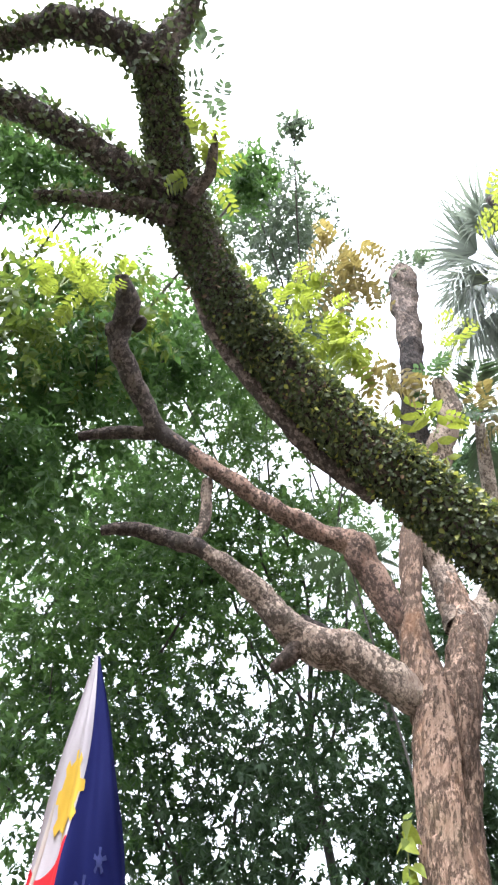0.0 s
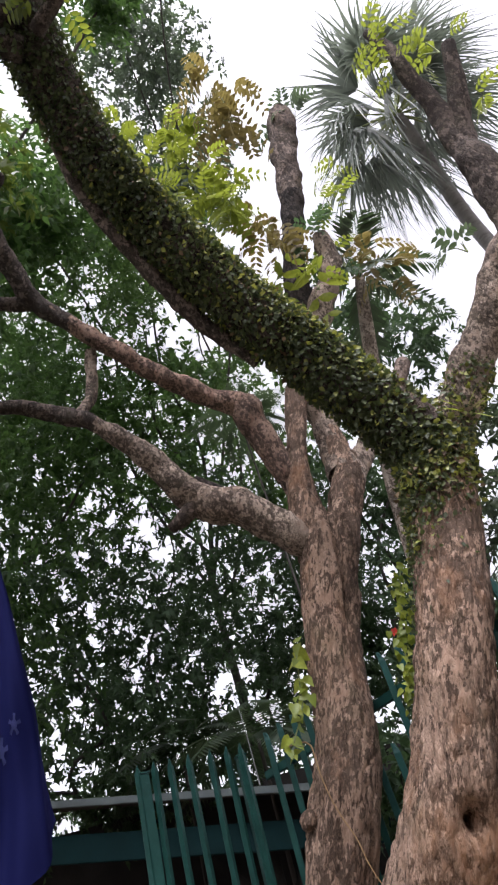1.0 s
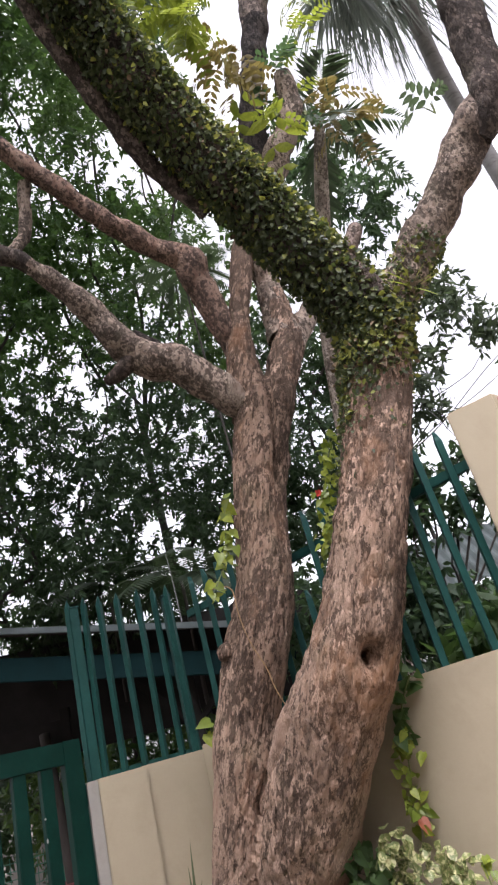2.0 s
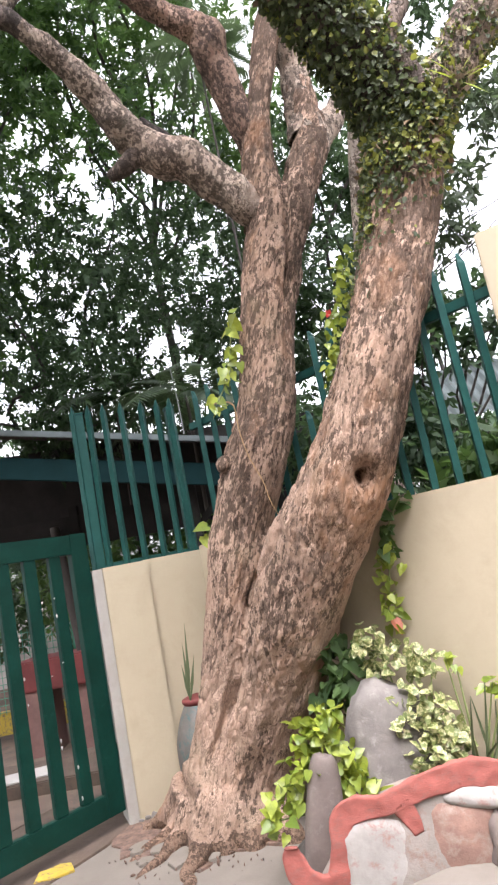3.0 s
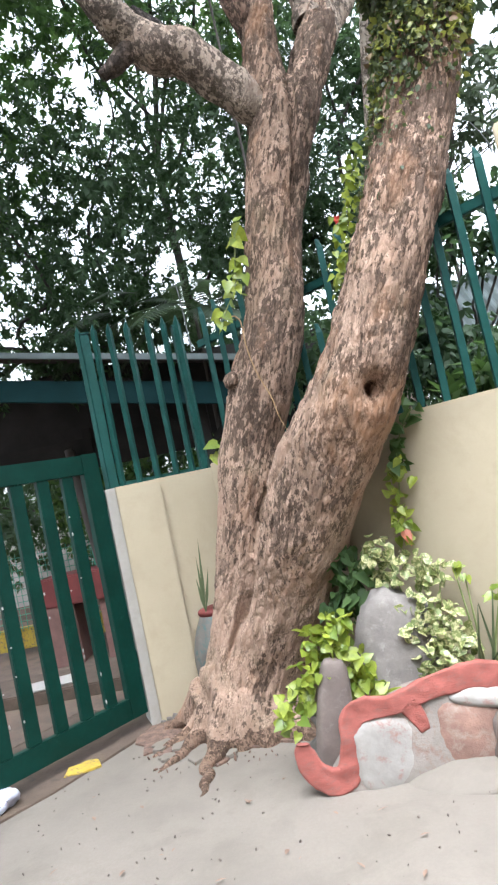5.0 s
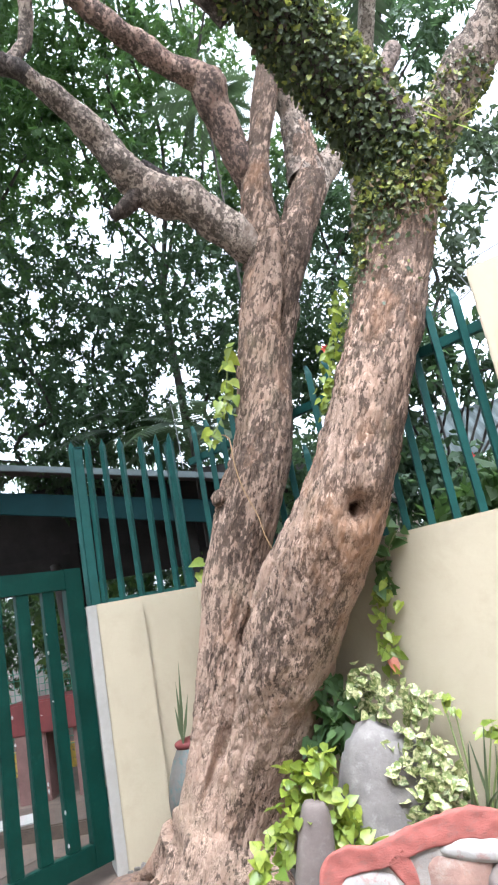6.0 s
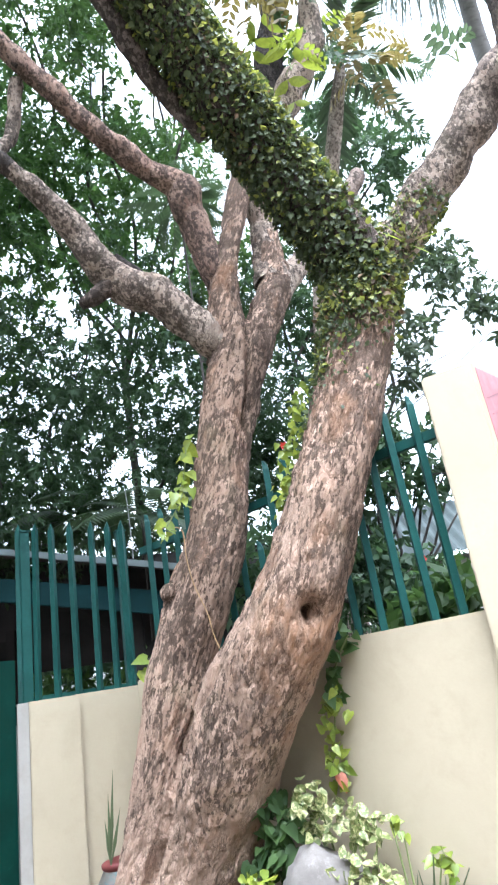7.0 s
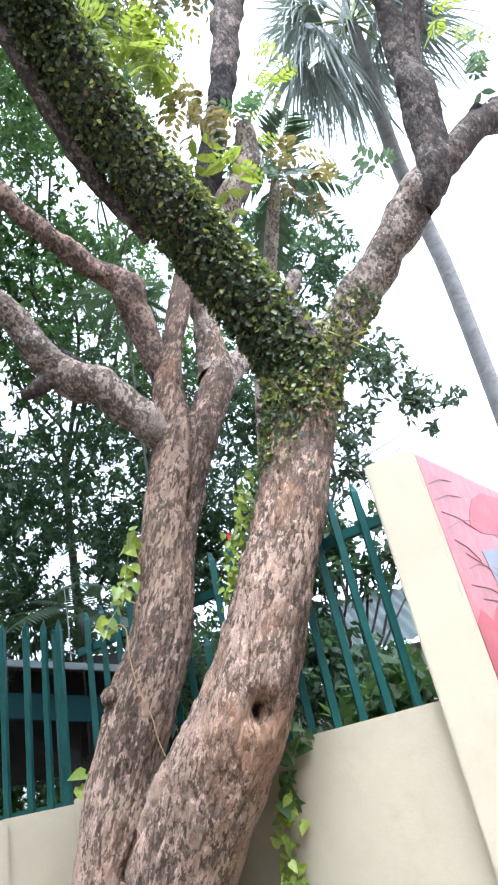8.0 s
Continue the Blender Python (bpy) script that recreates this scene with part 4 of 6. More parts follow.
# N's tip, N1 and N1B: darker bark paints their backlit silhouette.
for k, (line, mt, lb, kw) in enumerate([
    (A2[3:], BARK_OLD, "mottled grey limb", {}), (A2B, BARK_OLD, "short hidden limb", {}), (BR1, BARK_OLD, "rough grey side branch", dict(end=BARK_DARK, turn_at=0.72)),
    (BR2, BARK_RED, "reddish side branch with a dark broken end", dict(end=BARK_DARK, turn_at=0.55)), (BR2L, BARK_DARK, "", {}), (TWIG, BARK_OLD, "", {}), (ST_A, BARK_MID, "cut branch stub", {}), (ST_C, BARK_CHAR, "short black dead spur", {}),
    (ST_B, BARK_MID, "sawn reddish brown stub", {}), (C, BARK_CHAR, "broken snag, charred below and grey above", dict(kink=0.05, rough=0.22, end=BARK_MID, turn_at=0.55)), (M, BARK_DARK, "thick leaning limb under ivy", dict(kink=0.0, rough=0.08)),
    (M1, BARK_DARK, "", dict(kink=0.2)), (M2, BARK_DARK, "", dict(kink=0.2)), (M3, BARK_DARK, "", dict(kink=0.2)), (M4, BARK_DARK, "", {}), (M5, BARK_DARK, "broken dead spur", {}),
    (R, BARK_MID, "bare slender limb", dict(kink=0.05)), (N, BARK_OLD, "forked limb", dict(end=BARK_MID, turn_at=0.5, kink=0.12)), (N1, BARK_DARK, "upright fork in bark darkened as a backlit silhouette", dict(kink=0.08)), (N1B, BARK_DARK, "", {})]):
    at_tree(limb("limb", line, mt, tree, lb, seed=5.7 * k, **kw))
KNOBS = [((-0.165, 3.70, 2.05), 0.05), ((-0.20, 3.74, 1.90), 0.035), ((-0.215, 3.76, 1.78), 0.03), ((2.64, 2.5, 5.1), 0.05), ((-1.12, 2.3, 6.75), 0.08), ((-1.32, 2.25, 6.6), 0.07), ((-0.12, 0.3, 7.3), 0.10)]
for (x, y, z), r in KNOBS:
    bm = bmesh.new()
    bmesh.ops.create_icosphere(bm, subdivisions=3, radius=r)
    for v in bm.verts:
        v.co *= 1 + 0.35 * noise.fractal(v.co * 14 + Vector((x, y, z)) * 5, 1, 2, 3)
        v.co += Vector((x, y, z))
    at_tree(part("knot", bm, BARK if z < 5 else BARK_DARK, tree, smooth=True))

# ---- ivy and climbers on the tree ----
def on_limb(line, n, lift=(0.9, 1.15), t0=0.0, t1=1.0, face=None, bias=0.0):
    """Places on a limb's surface, with the way out and the way along. face: the side that is overgrown most."""
    s = spine(line, 0.02)
    d, u, w = frames_of(s)
    k = (t0 + (t1 - t0) * rng.random(n)) * (len(s) - 1)
    k = k.astype(int)
    ang = rng.random(n) * 2 * np.pi
    out = np.cos(ang)[:, None] * u[k] + np.sin(ang)[:, None] * w[k]
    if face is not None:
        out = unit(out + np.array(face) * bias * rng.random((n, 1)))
    p = s[k, :3] + out * (s[k, 3] * rng.uniform(*lift, n))[:, None]
    return p, out, d[k]


def clad(line, n, length, material, name, label, shape="oval", lift=(0.95, 1.25), parent=None, **kw):
    p, out, way = on_limb(line, n, lift, **kw)
    axis = unit(out * 0.5 + rng.normal(size=p.shape) * 0.6 + np.array((0, 0, -0.55)))
    ln = length * rng.uniform(0.6, 1.3, n)
    v, f = leaf_arrays(p, axis, unit(out + rng.normal(size=p.shape) * 0.45), ln, ln * 0.72, shape)
    return v, f


def stuff(name, pairs, material, label, category):
    v, f = join(pairs)
    ob = part_mesh(name, v, f, material)
    return tagged(ob, label, category, kind="stuff")


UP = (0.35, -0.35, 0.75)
stuff("ivy", [
    clad(M, 13500, 0.039, IVY, "", "", t0=0.06, t1=0.62, lift=(0.92, 1.22)),
    clad(M, 9500, 0.036, IVY, "", "", t0=0.55, t1=1.0, lift=(0.9, 1.2)),
    clad(M1, 900, 0.055, IVY, "", "", lift=(0.9, 1.3)), clad(M2, 500, 0.055, IVY, "", "", lift=(0.9, 1.4)), clad(M3, 1100, 0.055, IVY, "", "", lift=(0.9, 1.3)), clad(M4, 350, 0.05, IVY, "", "", lift=(0.9, 1.2)),
    clad(B, 1000, 0.037, IVY, "", "", t0=0.94, t1=1.0, lift=(1.0, 1.1)), clad(B, 700, 0.034, IVY, "", "", t0=0.885, t1=0.955, lift=(1.0, 1.06), face=(-0.9, -0.6, 0), bias=1.8), clad(B, 300, 0.031, IVY, "", "", t0=0.82, t1=0.90, lift=(1.0, 1.04), face=(-1, -0.3, 0), bias=3.5), clad(B, 90, 0.03, IVY, "", "", t0=0.74, t1=0.84, lift=(1.0, 1.03), face=(-1, 0.0, 0), bias=6.0),
    clad(N, 1000, 0.034, IVY, "", "", t0=0.05, t1=0.30, lift=(0.98, 1.07)), clad(M, 900, 0.032, IVY, "", "", t0=0.03, t1=0.09, lift=(0.9, 1.15)),
], IVY, "dense small-leaved dark green ivy sleeving the leaning limb", "ivy")
# Brighter leaf copy, mostly on top: the limb's lit side put into colour.
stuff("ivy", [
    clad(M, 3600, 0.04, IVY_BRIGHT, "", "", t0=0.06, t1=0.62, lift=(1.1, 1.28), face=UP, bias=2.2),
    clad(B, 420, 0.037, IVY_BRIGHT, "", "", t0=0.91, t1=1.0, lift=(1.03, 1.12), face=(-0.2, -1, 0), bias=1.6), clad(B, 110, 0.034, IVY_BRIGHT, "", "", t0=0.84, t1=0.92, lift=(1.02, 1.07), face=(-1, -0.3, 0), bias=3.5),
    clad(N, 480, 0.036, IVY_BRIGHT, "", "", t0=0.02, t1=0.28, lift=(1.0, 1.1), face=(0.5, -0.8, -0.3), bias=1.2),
], IVY_BRIGHT, "yellow-green ivy leaves that paint the limb's lit upper side", "ivy")
stuff("dead_ivy", [
    clad(M, 300, 0.036, IVY_DRY, "", "", t0=0.25, t1=0.75, lift=(1.0, 1.3)), clad(B, 160, 0.04, IVY_DRY, "", "", t0=0.88, t1=1.0, lift=(1.0, 1.15)),
], IVY_DRY, "dry brown ivy leaves among the green ones", "ivy")


def creeper(name, label, material, line, n, size, spread, shape="heart", stem=None, stem_r=0.004, front=(0, -1, 0.2)):
    root = thing(name, label, "climbing plant")
    s = spine(line, 0.02)
    k = (rng.random(n) * (len(s) - 1)).astype(int)
    p = s[k, :3] + rng.normal(size=(n, 3)) * spread
    axis = unit(rng.normal(size=(n, 3)) * 0.6 + (0, -0.3, -0.7))
    nor = unit(np.array(front) + rng.normal(size=(n, 3)) * 0.45)
    ln = size * rng.uniform(0.6, 1.25, n)
    v, f = leaf_arrays(p, axis, nor, ln, ln * 0.75, shape)
    part_mesh("leaves", v, f, material, root)
    if stem:
        pts = [(*q[:3], stem_r) for q in line]
        v, f = tube_arrays(pts, 0.02, 8, 0, 1, 0)
        quads_to_faces("stem", v, f, stem, root)
    return root


creeper("creeper", "young pothos with broad pale leaves climbing the trunk", POTHOS, [(0.03, 3.61, 2.92, 0), (0.015, 3.60, 2.8, 0), (-0.02, 3.58, 2.62, 0)], 9, 0.09, 0.02, stem=STEM)
creeper("creeper", "pothos tuft with bright leaves hanging on the trunk", POTHOS, [(-0.02, 3.57, 2.58, 0), (-0.07, 3.55, 2.48, 0), (-0.13, 3.53, 2.38, 0), (-0.08, 3.55, 2.36, 0)], 22, 0.07, 0.03, stem=STEM)
creeper("creeper", "bright leaf tuft on the wall top behind the trunk", POTHOS, [(-0.40, 4.2, 1.66, 0), (-0.36, 4.15, 1.72, 0)], 5, 0.09, 0.03, stem=STEM)
creeper("creeper", "yellow-green creeper down the inner side of the forked trunk", POTHOS, [(0.74, 3.40, 3.05, 0), (0.66, 3.36, 2.85, 0), (0.585, 3.34, 2.65, 0), (0.53, 3.32, 2.45, 0), (0.49, 3.32, 2.3, 0)], 120, 0.05, 0.028, stem=STEM)
creeper("creeper", "dark green pothos vine hanging from the wall top", LEAF_MID, [(0.72, 3.38, 1.66, 0), (0.66, 3.43, 1.57, 0), (0.62, 3.46, 1.47, 0), (0.60, 3.47, 1.36, 0)], 26, 0.085, 0.03, stem=STEM)
creeper("creeper", "pothos vine trailing down the cream wall", POTHOS, [(0.61, 3.46, 1.42, 0), (0.59, 3.48, 1.28, 0), (0.56, 3.50, 1.12, 0), (0.565, 3.5, 1.0, 0)], 64, 0.058, 0.028, stem=STEM)
vine = thing("vine", "thin orange-brown vine stem hanging down the bark", "climbing plant")
v, f = tube_arrays([(-0.17, 3.5, 2.37, 0.003), (-0.10, 3.56, 2.385, 0.0035), (-0.05, 3.58, 2.36, 0.004), (-0.045, 3.575, 2.2, 0.0035), (-0.02, 3.58, 2.05, 0.003), (0.03, 3.58, 1.9, 0.003), (0.05, 3.57, 1.78, 0.0025), (0.09, 3.56, 1.66, 0.0015)], 0.02, 8, 0, 1, 0)
quads_to_faces("stem", v, f, VINE, vine)


orchid = thing("orchid", "strappy pale green orchid leaves lodged in the fork", "plant", at=(1.42, 2.95, 3.68))
o_inv = Matrix.Translation((-1.42, -2.95, -3.68))
for k in range(7):
    a = k * 2.4
    v, f = leaf_arrays(np.array([(1.42 + 0.03 * math.cos(a), 2.95, 3.68 + 0.03 * math.sin(a))]), np.array([(math.cos(a), -0.4 + 0.2 * math.sin(k), 0.5 * math.sin(a) + 0.2)]), np.array([(0.1, -0.6, 1.0)]), [0.12 + 0.06 * (k % 3)], [0.022], "blade")
    part_mesh("leaf", v, f, POTHOS if k % 3 else IVY_BRIGHT, orchid).matrix_parent_inverse = o_inv


# ---- fresh shoots in the tree ----
def shoot(label, material, base, ways, length, pairs, leaflet, droop=0.25):
    root = thing("leafy_shoot", label, "shoot", "feathery shoots in the tree")
    out, stems = [], []
    for w in ways:
        w = np.array(w, float)
        out.append(pinnate(base, w, length * rng.uniform(0.75, 1.2), pairs, leaflet, droop * rng.uniform(0.6, 1.4)))
        wd = w / np.linalg.norm(w)
        stems.append(tube_arrays([(*(np.array(base) + wd * length * t + np.array((0, 0, -droop * length * t * t))), 0.006 - 0.004 * t) for t in (0, 0.35, 0.7, 1.0)], 0.05, 6, 0, 1, 0))
    v, f = join(out)
    part_mesh("leaves", v, f, material, root)
    for v, f in stems:
        quads_to_faces("stalk", v, f, STEM, root)
    return root


def fan(n, tilt=0.35, side=None):
    ways = []
    for k in range(n):
        a = 2 * math.pi * k / n + rng.uniform(-0.3, 0.3)
        w = np.array((math.cos(a), math.sin(a), tilt + rng.uniform(-0.3, 0.3)))
        if side is not None:
            w += np.array(side)
        ways.append(w)
    return ways


def clump(label, material, balls, leaves, length, pairs, leaflet, droop=0.4, stem=STEM):
    """Feather leaves that hang from thin twigs spread through a few loose balls."""
    root = thing("leafy_shoot", label, "shoot", "feathery shoots in the tree")
    out = []
    for x, y, z, r in balls:
        n = max(3, int(leaves * r / 0.3))
        at = in_ball(n, (x, y, z), r, 0.1)
        for q in at:
            out.append(pinnate(q, rng.normal(size=3) + (q - np.array((x, y, z))) / r, length * rng.uniform(0.6, 1.2), pairs, leaflet * rng.uniform(0.8, 1.15), droop * rng.uniform(0.3, 1.6), 0.46))
        for q in at[:4]:
            v, f = tube_arrays([(x, y, z - 0.7 * r, 0.006), (*((q + (x, y, z)) / 2), 0.004), (*q, 0.002)], 0.05, 6, 0, 1, 0)
            quads_to_faces("stalk", v, f, stem, root)
    v, f = join(out)
    part_mesh("leaves", v, f, material, root)
    return root


clump("yellow-green feathery young leaves above the ivy limb", LEAF_GOLD, [(0.25, 3.0, 7.5, 0.38), (0.55, 3.0, 7.0, 0.32), (0.0, 3.0, 8.2, 0.3), (0.72, 3.05, 6.75, 0.24), (0.5, 3.0, 7.9, 0.25), (0.62, 3.05, 6.5, 0.16)], 17, 0.24, 5, 0.085)
clump("yellow-green feathery young leaves round the broken limb", LEAF_GOLD, [(2.08, 3.75, 7.85, 0.2), (1.62, 4.08, 6.9, 0.16), (1.22, 3.45, 6.0, 0.1), (1.8, 3.75, 7.4, 0.2)], 10, 0.22, 5, 0.075)
clump("yellow-green feathery young leaves on the upright fork", LEAF_GOLD, [(2.1, 2.2, 6.75, 0.22), (2.45, 2.15, 6.5, 0.2), (2.65, 2.5, 6.05, 0.16)], 13, 0.2, 5, 0.065)
clump("yellow-green feathery young leaves over the dark branch", LEAF_GOLD, [(-1.35, 2.1, 7.1, 0.3), (-1.7, 1.9, 7.2, 0.3), (-0.2, 1.1, 6.5, 0.2)], 14, 0.25, 6, 0.075)
clump("rusty old feathery leaves above the snag", LEAF_RUST, [(1.0, 2.8, 8.2, 0.30), (1.0, 2.8, 7.8, 0.24), (0.99, 3.5, 6.85, 0.2), (0.95, 3.45, 6.5, 0.16), (2.0, 4.1, 6.8, 0.16), (2.15, 4.2, 6.55, 0.16)], 13, 0.34, 7, 0.095, 0.7)
clump("dark feathery leaves crowning the mottled limb", LEAF_DARK, [(1.48, 3.7, 6.85, 0.2), (1.3, 3.75, 6.4, 0.14), (1.6, 3.8, 6.4, 0.14)], 14, 0.2, 5, 0.075)
clump("grey-green feathery leaves at the top of the snag", LEAF_GREY, [(1.85, 3.66, 9.5, 0.2), (2.0, 3.7, 9.2, 0.16)], 9, 0.3, 5, 0.10)
clump("grey-green leaves on twigs beside the forked limb", LEAF_GREY, [(1.95, 2.75, 4.85, 0.1), (3.0, 2.3, 5.5, 0.2), (2.70, 2.3, 5.42, 0.2), (0.1, 0.3, 7.6, 0.2), (-0.05, 0.75, 6.95, 0.15)], 8, 0.2, 4, 0.085)
clump("broad bright green leaves sprouting behind the ivy", POTHOS, [(1.2, 3.6, 5.95, 0.12), (0.95, 3.6, 6.2, 0.07)], 6, 0.16, 2, 0.19)


# ---- trees beyond the fence ----
def whorls(tips, ways, per, length, aspect, droop):
    """At each twig's end a loose rosette of leaves that spread and hang."""
    n = len(tips)
    ways = unit(ways)
    side = unit(np.cross(ways, rng.normal(size=(n, 3))))
    other = np.cross(ways, side)
    turn = (np.arange(per)[None] * 2.4 + rng.random((n, 1)) * 6.3 + rng.normal(size=(n, per)) * 0.3)[..., None]
    back = rng.random((n, per, 1))
    p = tips[:, None] - ways[:, None] * back * length * 1.5
    axis = unit(ways[:, None] * (0.75 - 0.5 * back) + side[:, None] * np.cos(turn) + other[:, None] * np.sin(turn) + rng.normal(size=(n, per, 3)) * 0.22 + (0, 0, -droop))
    normal = unit(ways[:, None] * 0.8 + (0, 0, 0.7) + rng.normal(size=(n, per, 3)) * 0.3)
    ln = length * rng.uniform(0.6, 1.25, n * per)
    return leaf_arrays(p.reshape(-1, 3), axis.reshape(-1, 3), normal.reshape(-1, 3), ln, ln * aspect * rng.uniform(0.85, 1.2, n * per), "blade")


def far_tree(name, label, crowns, base, material, leaf, per=10, density=300, trunk_r=0.08, droop=0.45, wide=0.4, twig_r=0.022, airy=0.0, grain=1.1):
    """A trunk with thin limbs to each crown ball; leaves in rosettes on twigs, massed in uneven clouds with gaps between. airy: the share of gaps, from -1 to 1."""
    root = thing(name, label, "tree", "leafy trees beyond the fence", at=(*base, 0))
    inv = Matrix.Translation((-base[0], -base[1], 0))
    cs = [np.array(c[:3]) for c in crowns]
    low = min(c[2] - 0.6 * c[3] for c in crowns)
    fork = (base[0], base[1], max(0.3, low))
    v, f = tube_arrays([(base[0], base[1], -0.05, trunk_r * 1.3), (base[0] + 0.06, base[1], fork[2] / 2, trunk_r), (*fork, trunk_r * 0.7)], 0.15, 12, 0.05, 4, 0.1)
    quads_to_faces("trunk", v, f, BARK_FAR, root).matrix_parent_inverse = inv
    pairs = []
    for c, (x, y, z, r) in zip(cs, crowns):
        bend = rng.normal(size=3) * (0.5, 0.3, 0.3) * min(1, r)
        q1, q2 = [np.array(fork) + (c - np.array(fork)) * t + bend * s for t, s in ((0.35, 1.0), (0.7, -0.6))]
        v, f = tube_arrays([(*fork, trunk_r * 0.4), (*q1, twig_r * 1.2), (*q2, twig_r), (*c, twig_r * 0.6), (*(c + rng.normal(size=3) * 0.3 * r), 0.006)], 0.15, 7, 0.05, 4, 0.1)
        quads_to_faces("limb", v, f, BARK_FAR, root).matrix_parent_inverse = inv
        n = max(4, int(density * r**2))
        tips = in_ball(n, (x, y, z), r * 1.08, 0.05)
        keep = [noise.noise(Vector(q) * grain) + 0.5 * noise.noise(Vector(q) * grain * 2.7) > airy - 0.12 for q in tips]
        tips = tips[np.array(keep)]
        if len(tips) < 3:
            continue
        ways = (tips - np.array((x, y, z))) / r + rng.normal(size=tips.shape) * 0.6 + (0, 0, -0.15)
        pairs.append(whorls(tips, ways, per, leaf, wide, droop))
    v, f = join(pairs)
    part_mesh("crown", v, f, material, root).matrix_parent_inverse = inv
    return root


far_tree("tree", "dense dark broadleaf tree with drooping leaves", [(-2.6, 7.4, 5.0, 2.0), (-1.2, 8.0, 6.2, 1.8), (-1.5, 8.6, 4.2, 1.5), (-3.9, 8.6, 4.2, 1.5), (-2.5, 9.0, 3.8, 1.2)], (-2.7, 8.9), LEAF_DARK, 0.10, per=12, density=400, airy=0.0, grain=0.95)
far_tree("tree", "dark broadleaf tree letting specks of sky through", [(-0.4, 9.0, 5.2, 1.8), (0.6, 8.6, 6.2, 1.6), (0.9, 8.8, 4.4, 1.5)], (-0.2, 9.8), LEAF_DARK, 0.10, per=12, density=400, airy=0.0, grain=0.95)
far_tree("tree", "tall broadleaf tree arching over the yard", [(-1.6, 6.6, 7.8, 1.9), (-2.8, 7.0, 9.9, 1.3), (-2.3, 6.0, 11.7, 1.0), (-3.2, 6.3, 8.0, 2.0), (-3.6, 6.4, 5.6, 1.9)], (-5.4, 7.4), LEAF_DEEP, 0.11, per=12, density=430, trunk_r=0.12, airy=-0.10, grain=0.95)
far_tree("tree", "high green crown above the limbs", [(0.2, 7.4, 8.3, 1.6), (-1.1, 7.8, 7.6, 0.8), (0.3, 8.2, 7.0, 0.9), (-1.6, 4.9, 10.4, 1.8), (-0.2, 5.6, 10.4, 1.3), (-0.6, 5.8, 8.8, 1.0), (0.6, 6.4, 8.8, 0.8)], (-0.9, 9.6), LEAF_MID, 0.105, per=12, density=350, trunk_r=0.08, airy=0.0, grain=0.95)
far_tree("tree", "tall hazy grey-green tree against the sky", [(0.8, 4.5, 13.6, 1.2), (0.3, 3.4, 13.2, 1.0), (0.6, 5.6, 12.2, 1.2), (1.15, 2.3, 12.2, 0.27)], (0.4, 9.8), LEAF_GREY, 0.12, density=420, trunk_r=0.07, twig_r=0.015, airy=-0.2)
far_tree("tree", "slim dark tree between the twin trunks", [(1.8, 8.6, 4.8, 1.25), (2.2, 8.2, 6.2, 0.95), (1.7, 8.4, 7.2, 0.8), (2.95, 6.2, 7.35, 0.6), (2.9, 7.0, 6.4, 0.55), (2.75, 6.6, 8.4, 0.5), (2.5, 6.9, 9.0, 0.45), (2.3, 7.0, 8.1, 0.5)], (2.0, 9.2), LEAF_DARK, 0.115, density=420, trunk_r=0.07, airy=-0.2, grain=1.8)
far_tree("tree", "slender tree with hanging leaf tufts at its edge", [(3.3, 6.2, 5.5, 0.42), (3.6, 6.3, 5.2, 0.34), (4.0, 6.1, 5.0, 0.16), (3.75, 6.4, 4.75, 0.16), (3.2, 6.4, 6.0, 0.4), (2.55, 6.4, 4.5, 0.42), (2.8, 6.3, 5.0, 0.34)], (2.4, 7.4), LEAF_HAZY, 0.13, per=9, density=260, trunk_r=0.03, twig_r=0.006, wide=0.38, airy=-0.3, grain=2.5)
far_tree("tree", "yellow-green crown close overhead", [(-1.9, 2.9, 8.2, 0.9), (-2.6, 2.5, 7.8, 0.9)], (-5.2, 4.2), LEAF_LIME, 0.13, density=260, trunk_r=0.06, airy=-0.1, grain=1.6)
far_tree("tree", "green crown leaning in over the gate side", [(-2.3, 3.3, 8.4, 1.3), (-3.0, 3.6, 7.0, 1.2), (-1.4, 4.0, 9.2, 1.1), (-2.32, 1.36, 9.59, 0.75), (-1.77, 1.79, 9.95, 0.75), (0.15, 2.48, 10.67, 0.55)], (-5.4, 5.0), LEAF_DEEP, 0.13, density=420, trunk_r=0.07, airy=-0.3)
# Crowns kept left of the view, added only to shade the gate and pier.
far_tree("tree", "unseen tree added to shade the gate side", [(-4.3, 2.4, 5.4, 1.6), (-5.3, 0.6, 6.0, 1.9), (-5.0, 3.6, 4.3, 1.2), (-4.2, -0.8, 6.6, 1.8), (-3.3, 0.5, 4.4, 1.25), (-3.0, -1.2, 4.7, 1.4), (-2.6, -2.6, 5.4, 1.5)], (-5.6, 1.8), LEAF_MID, 0.16, density=250, trunk_r=0.14, airy=-0.3)
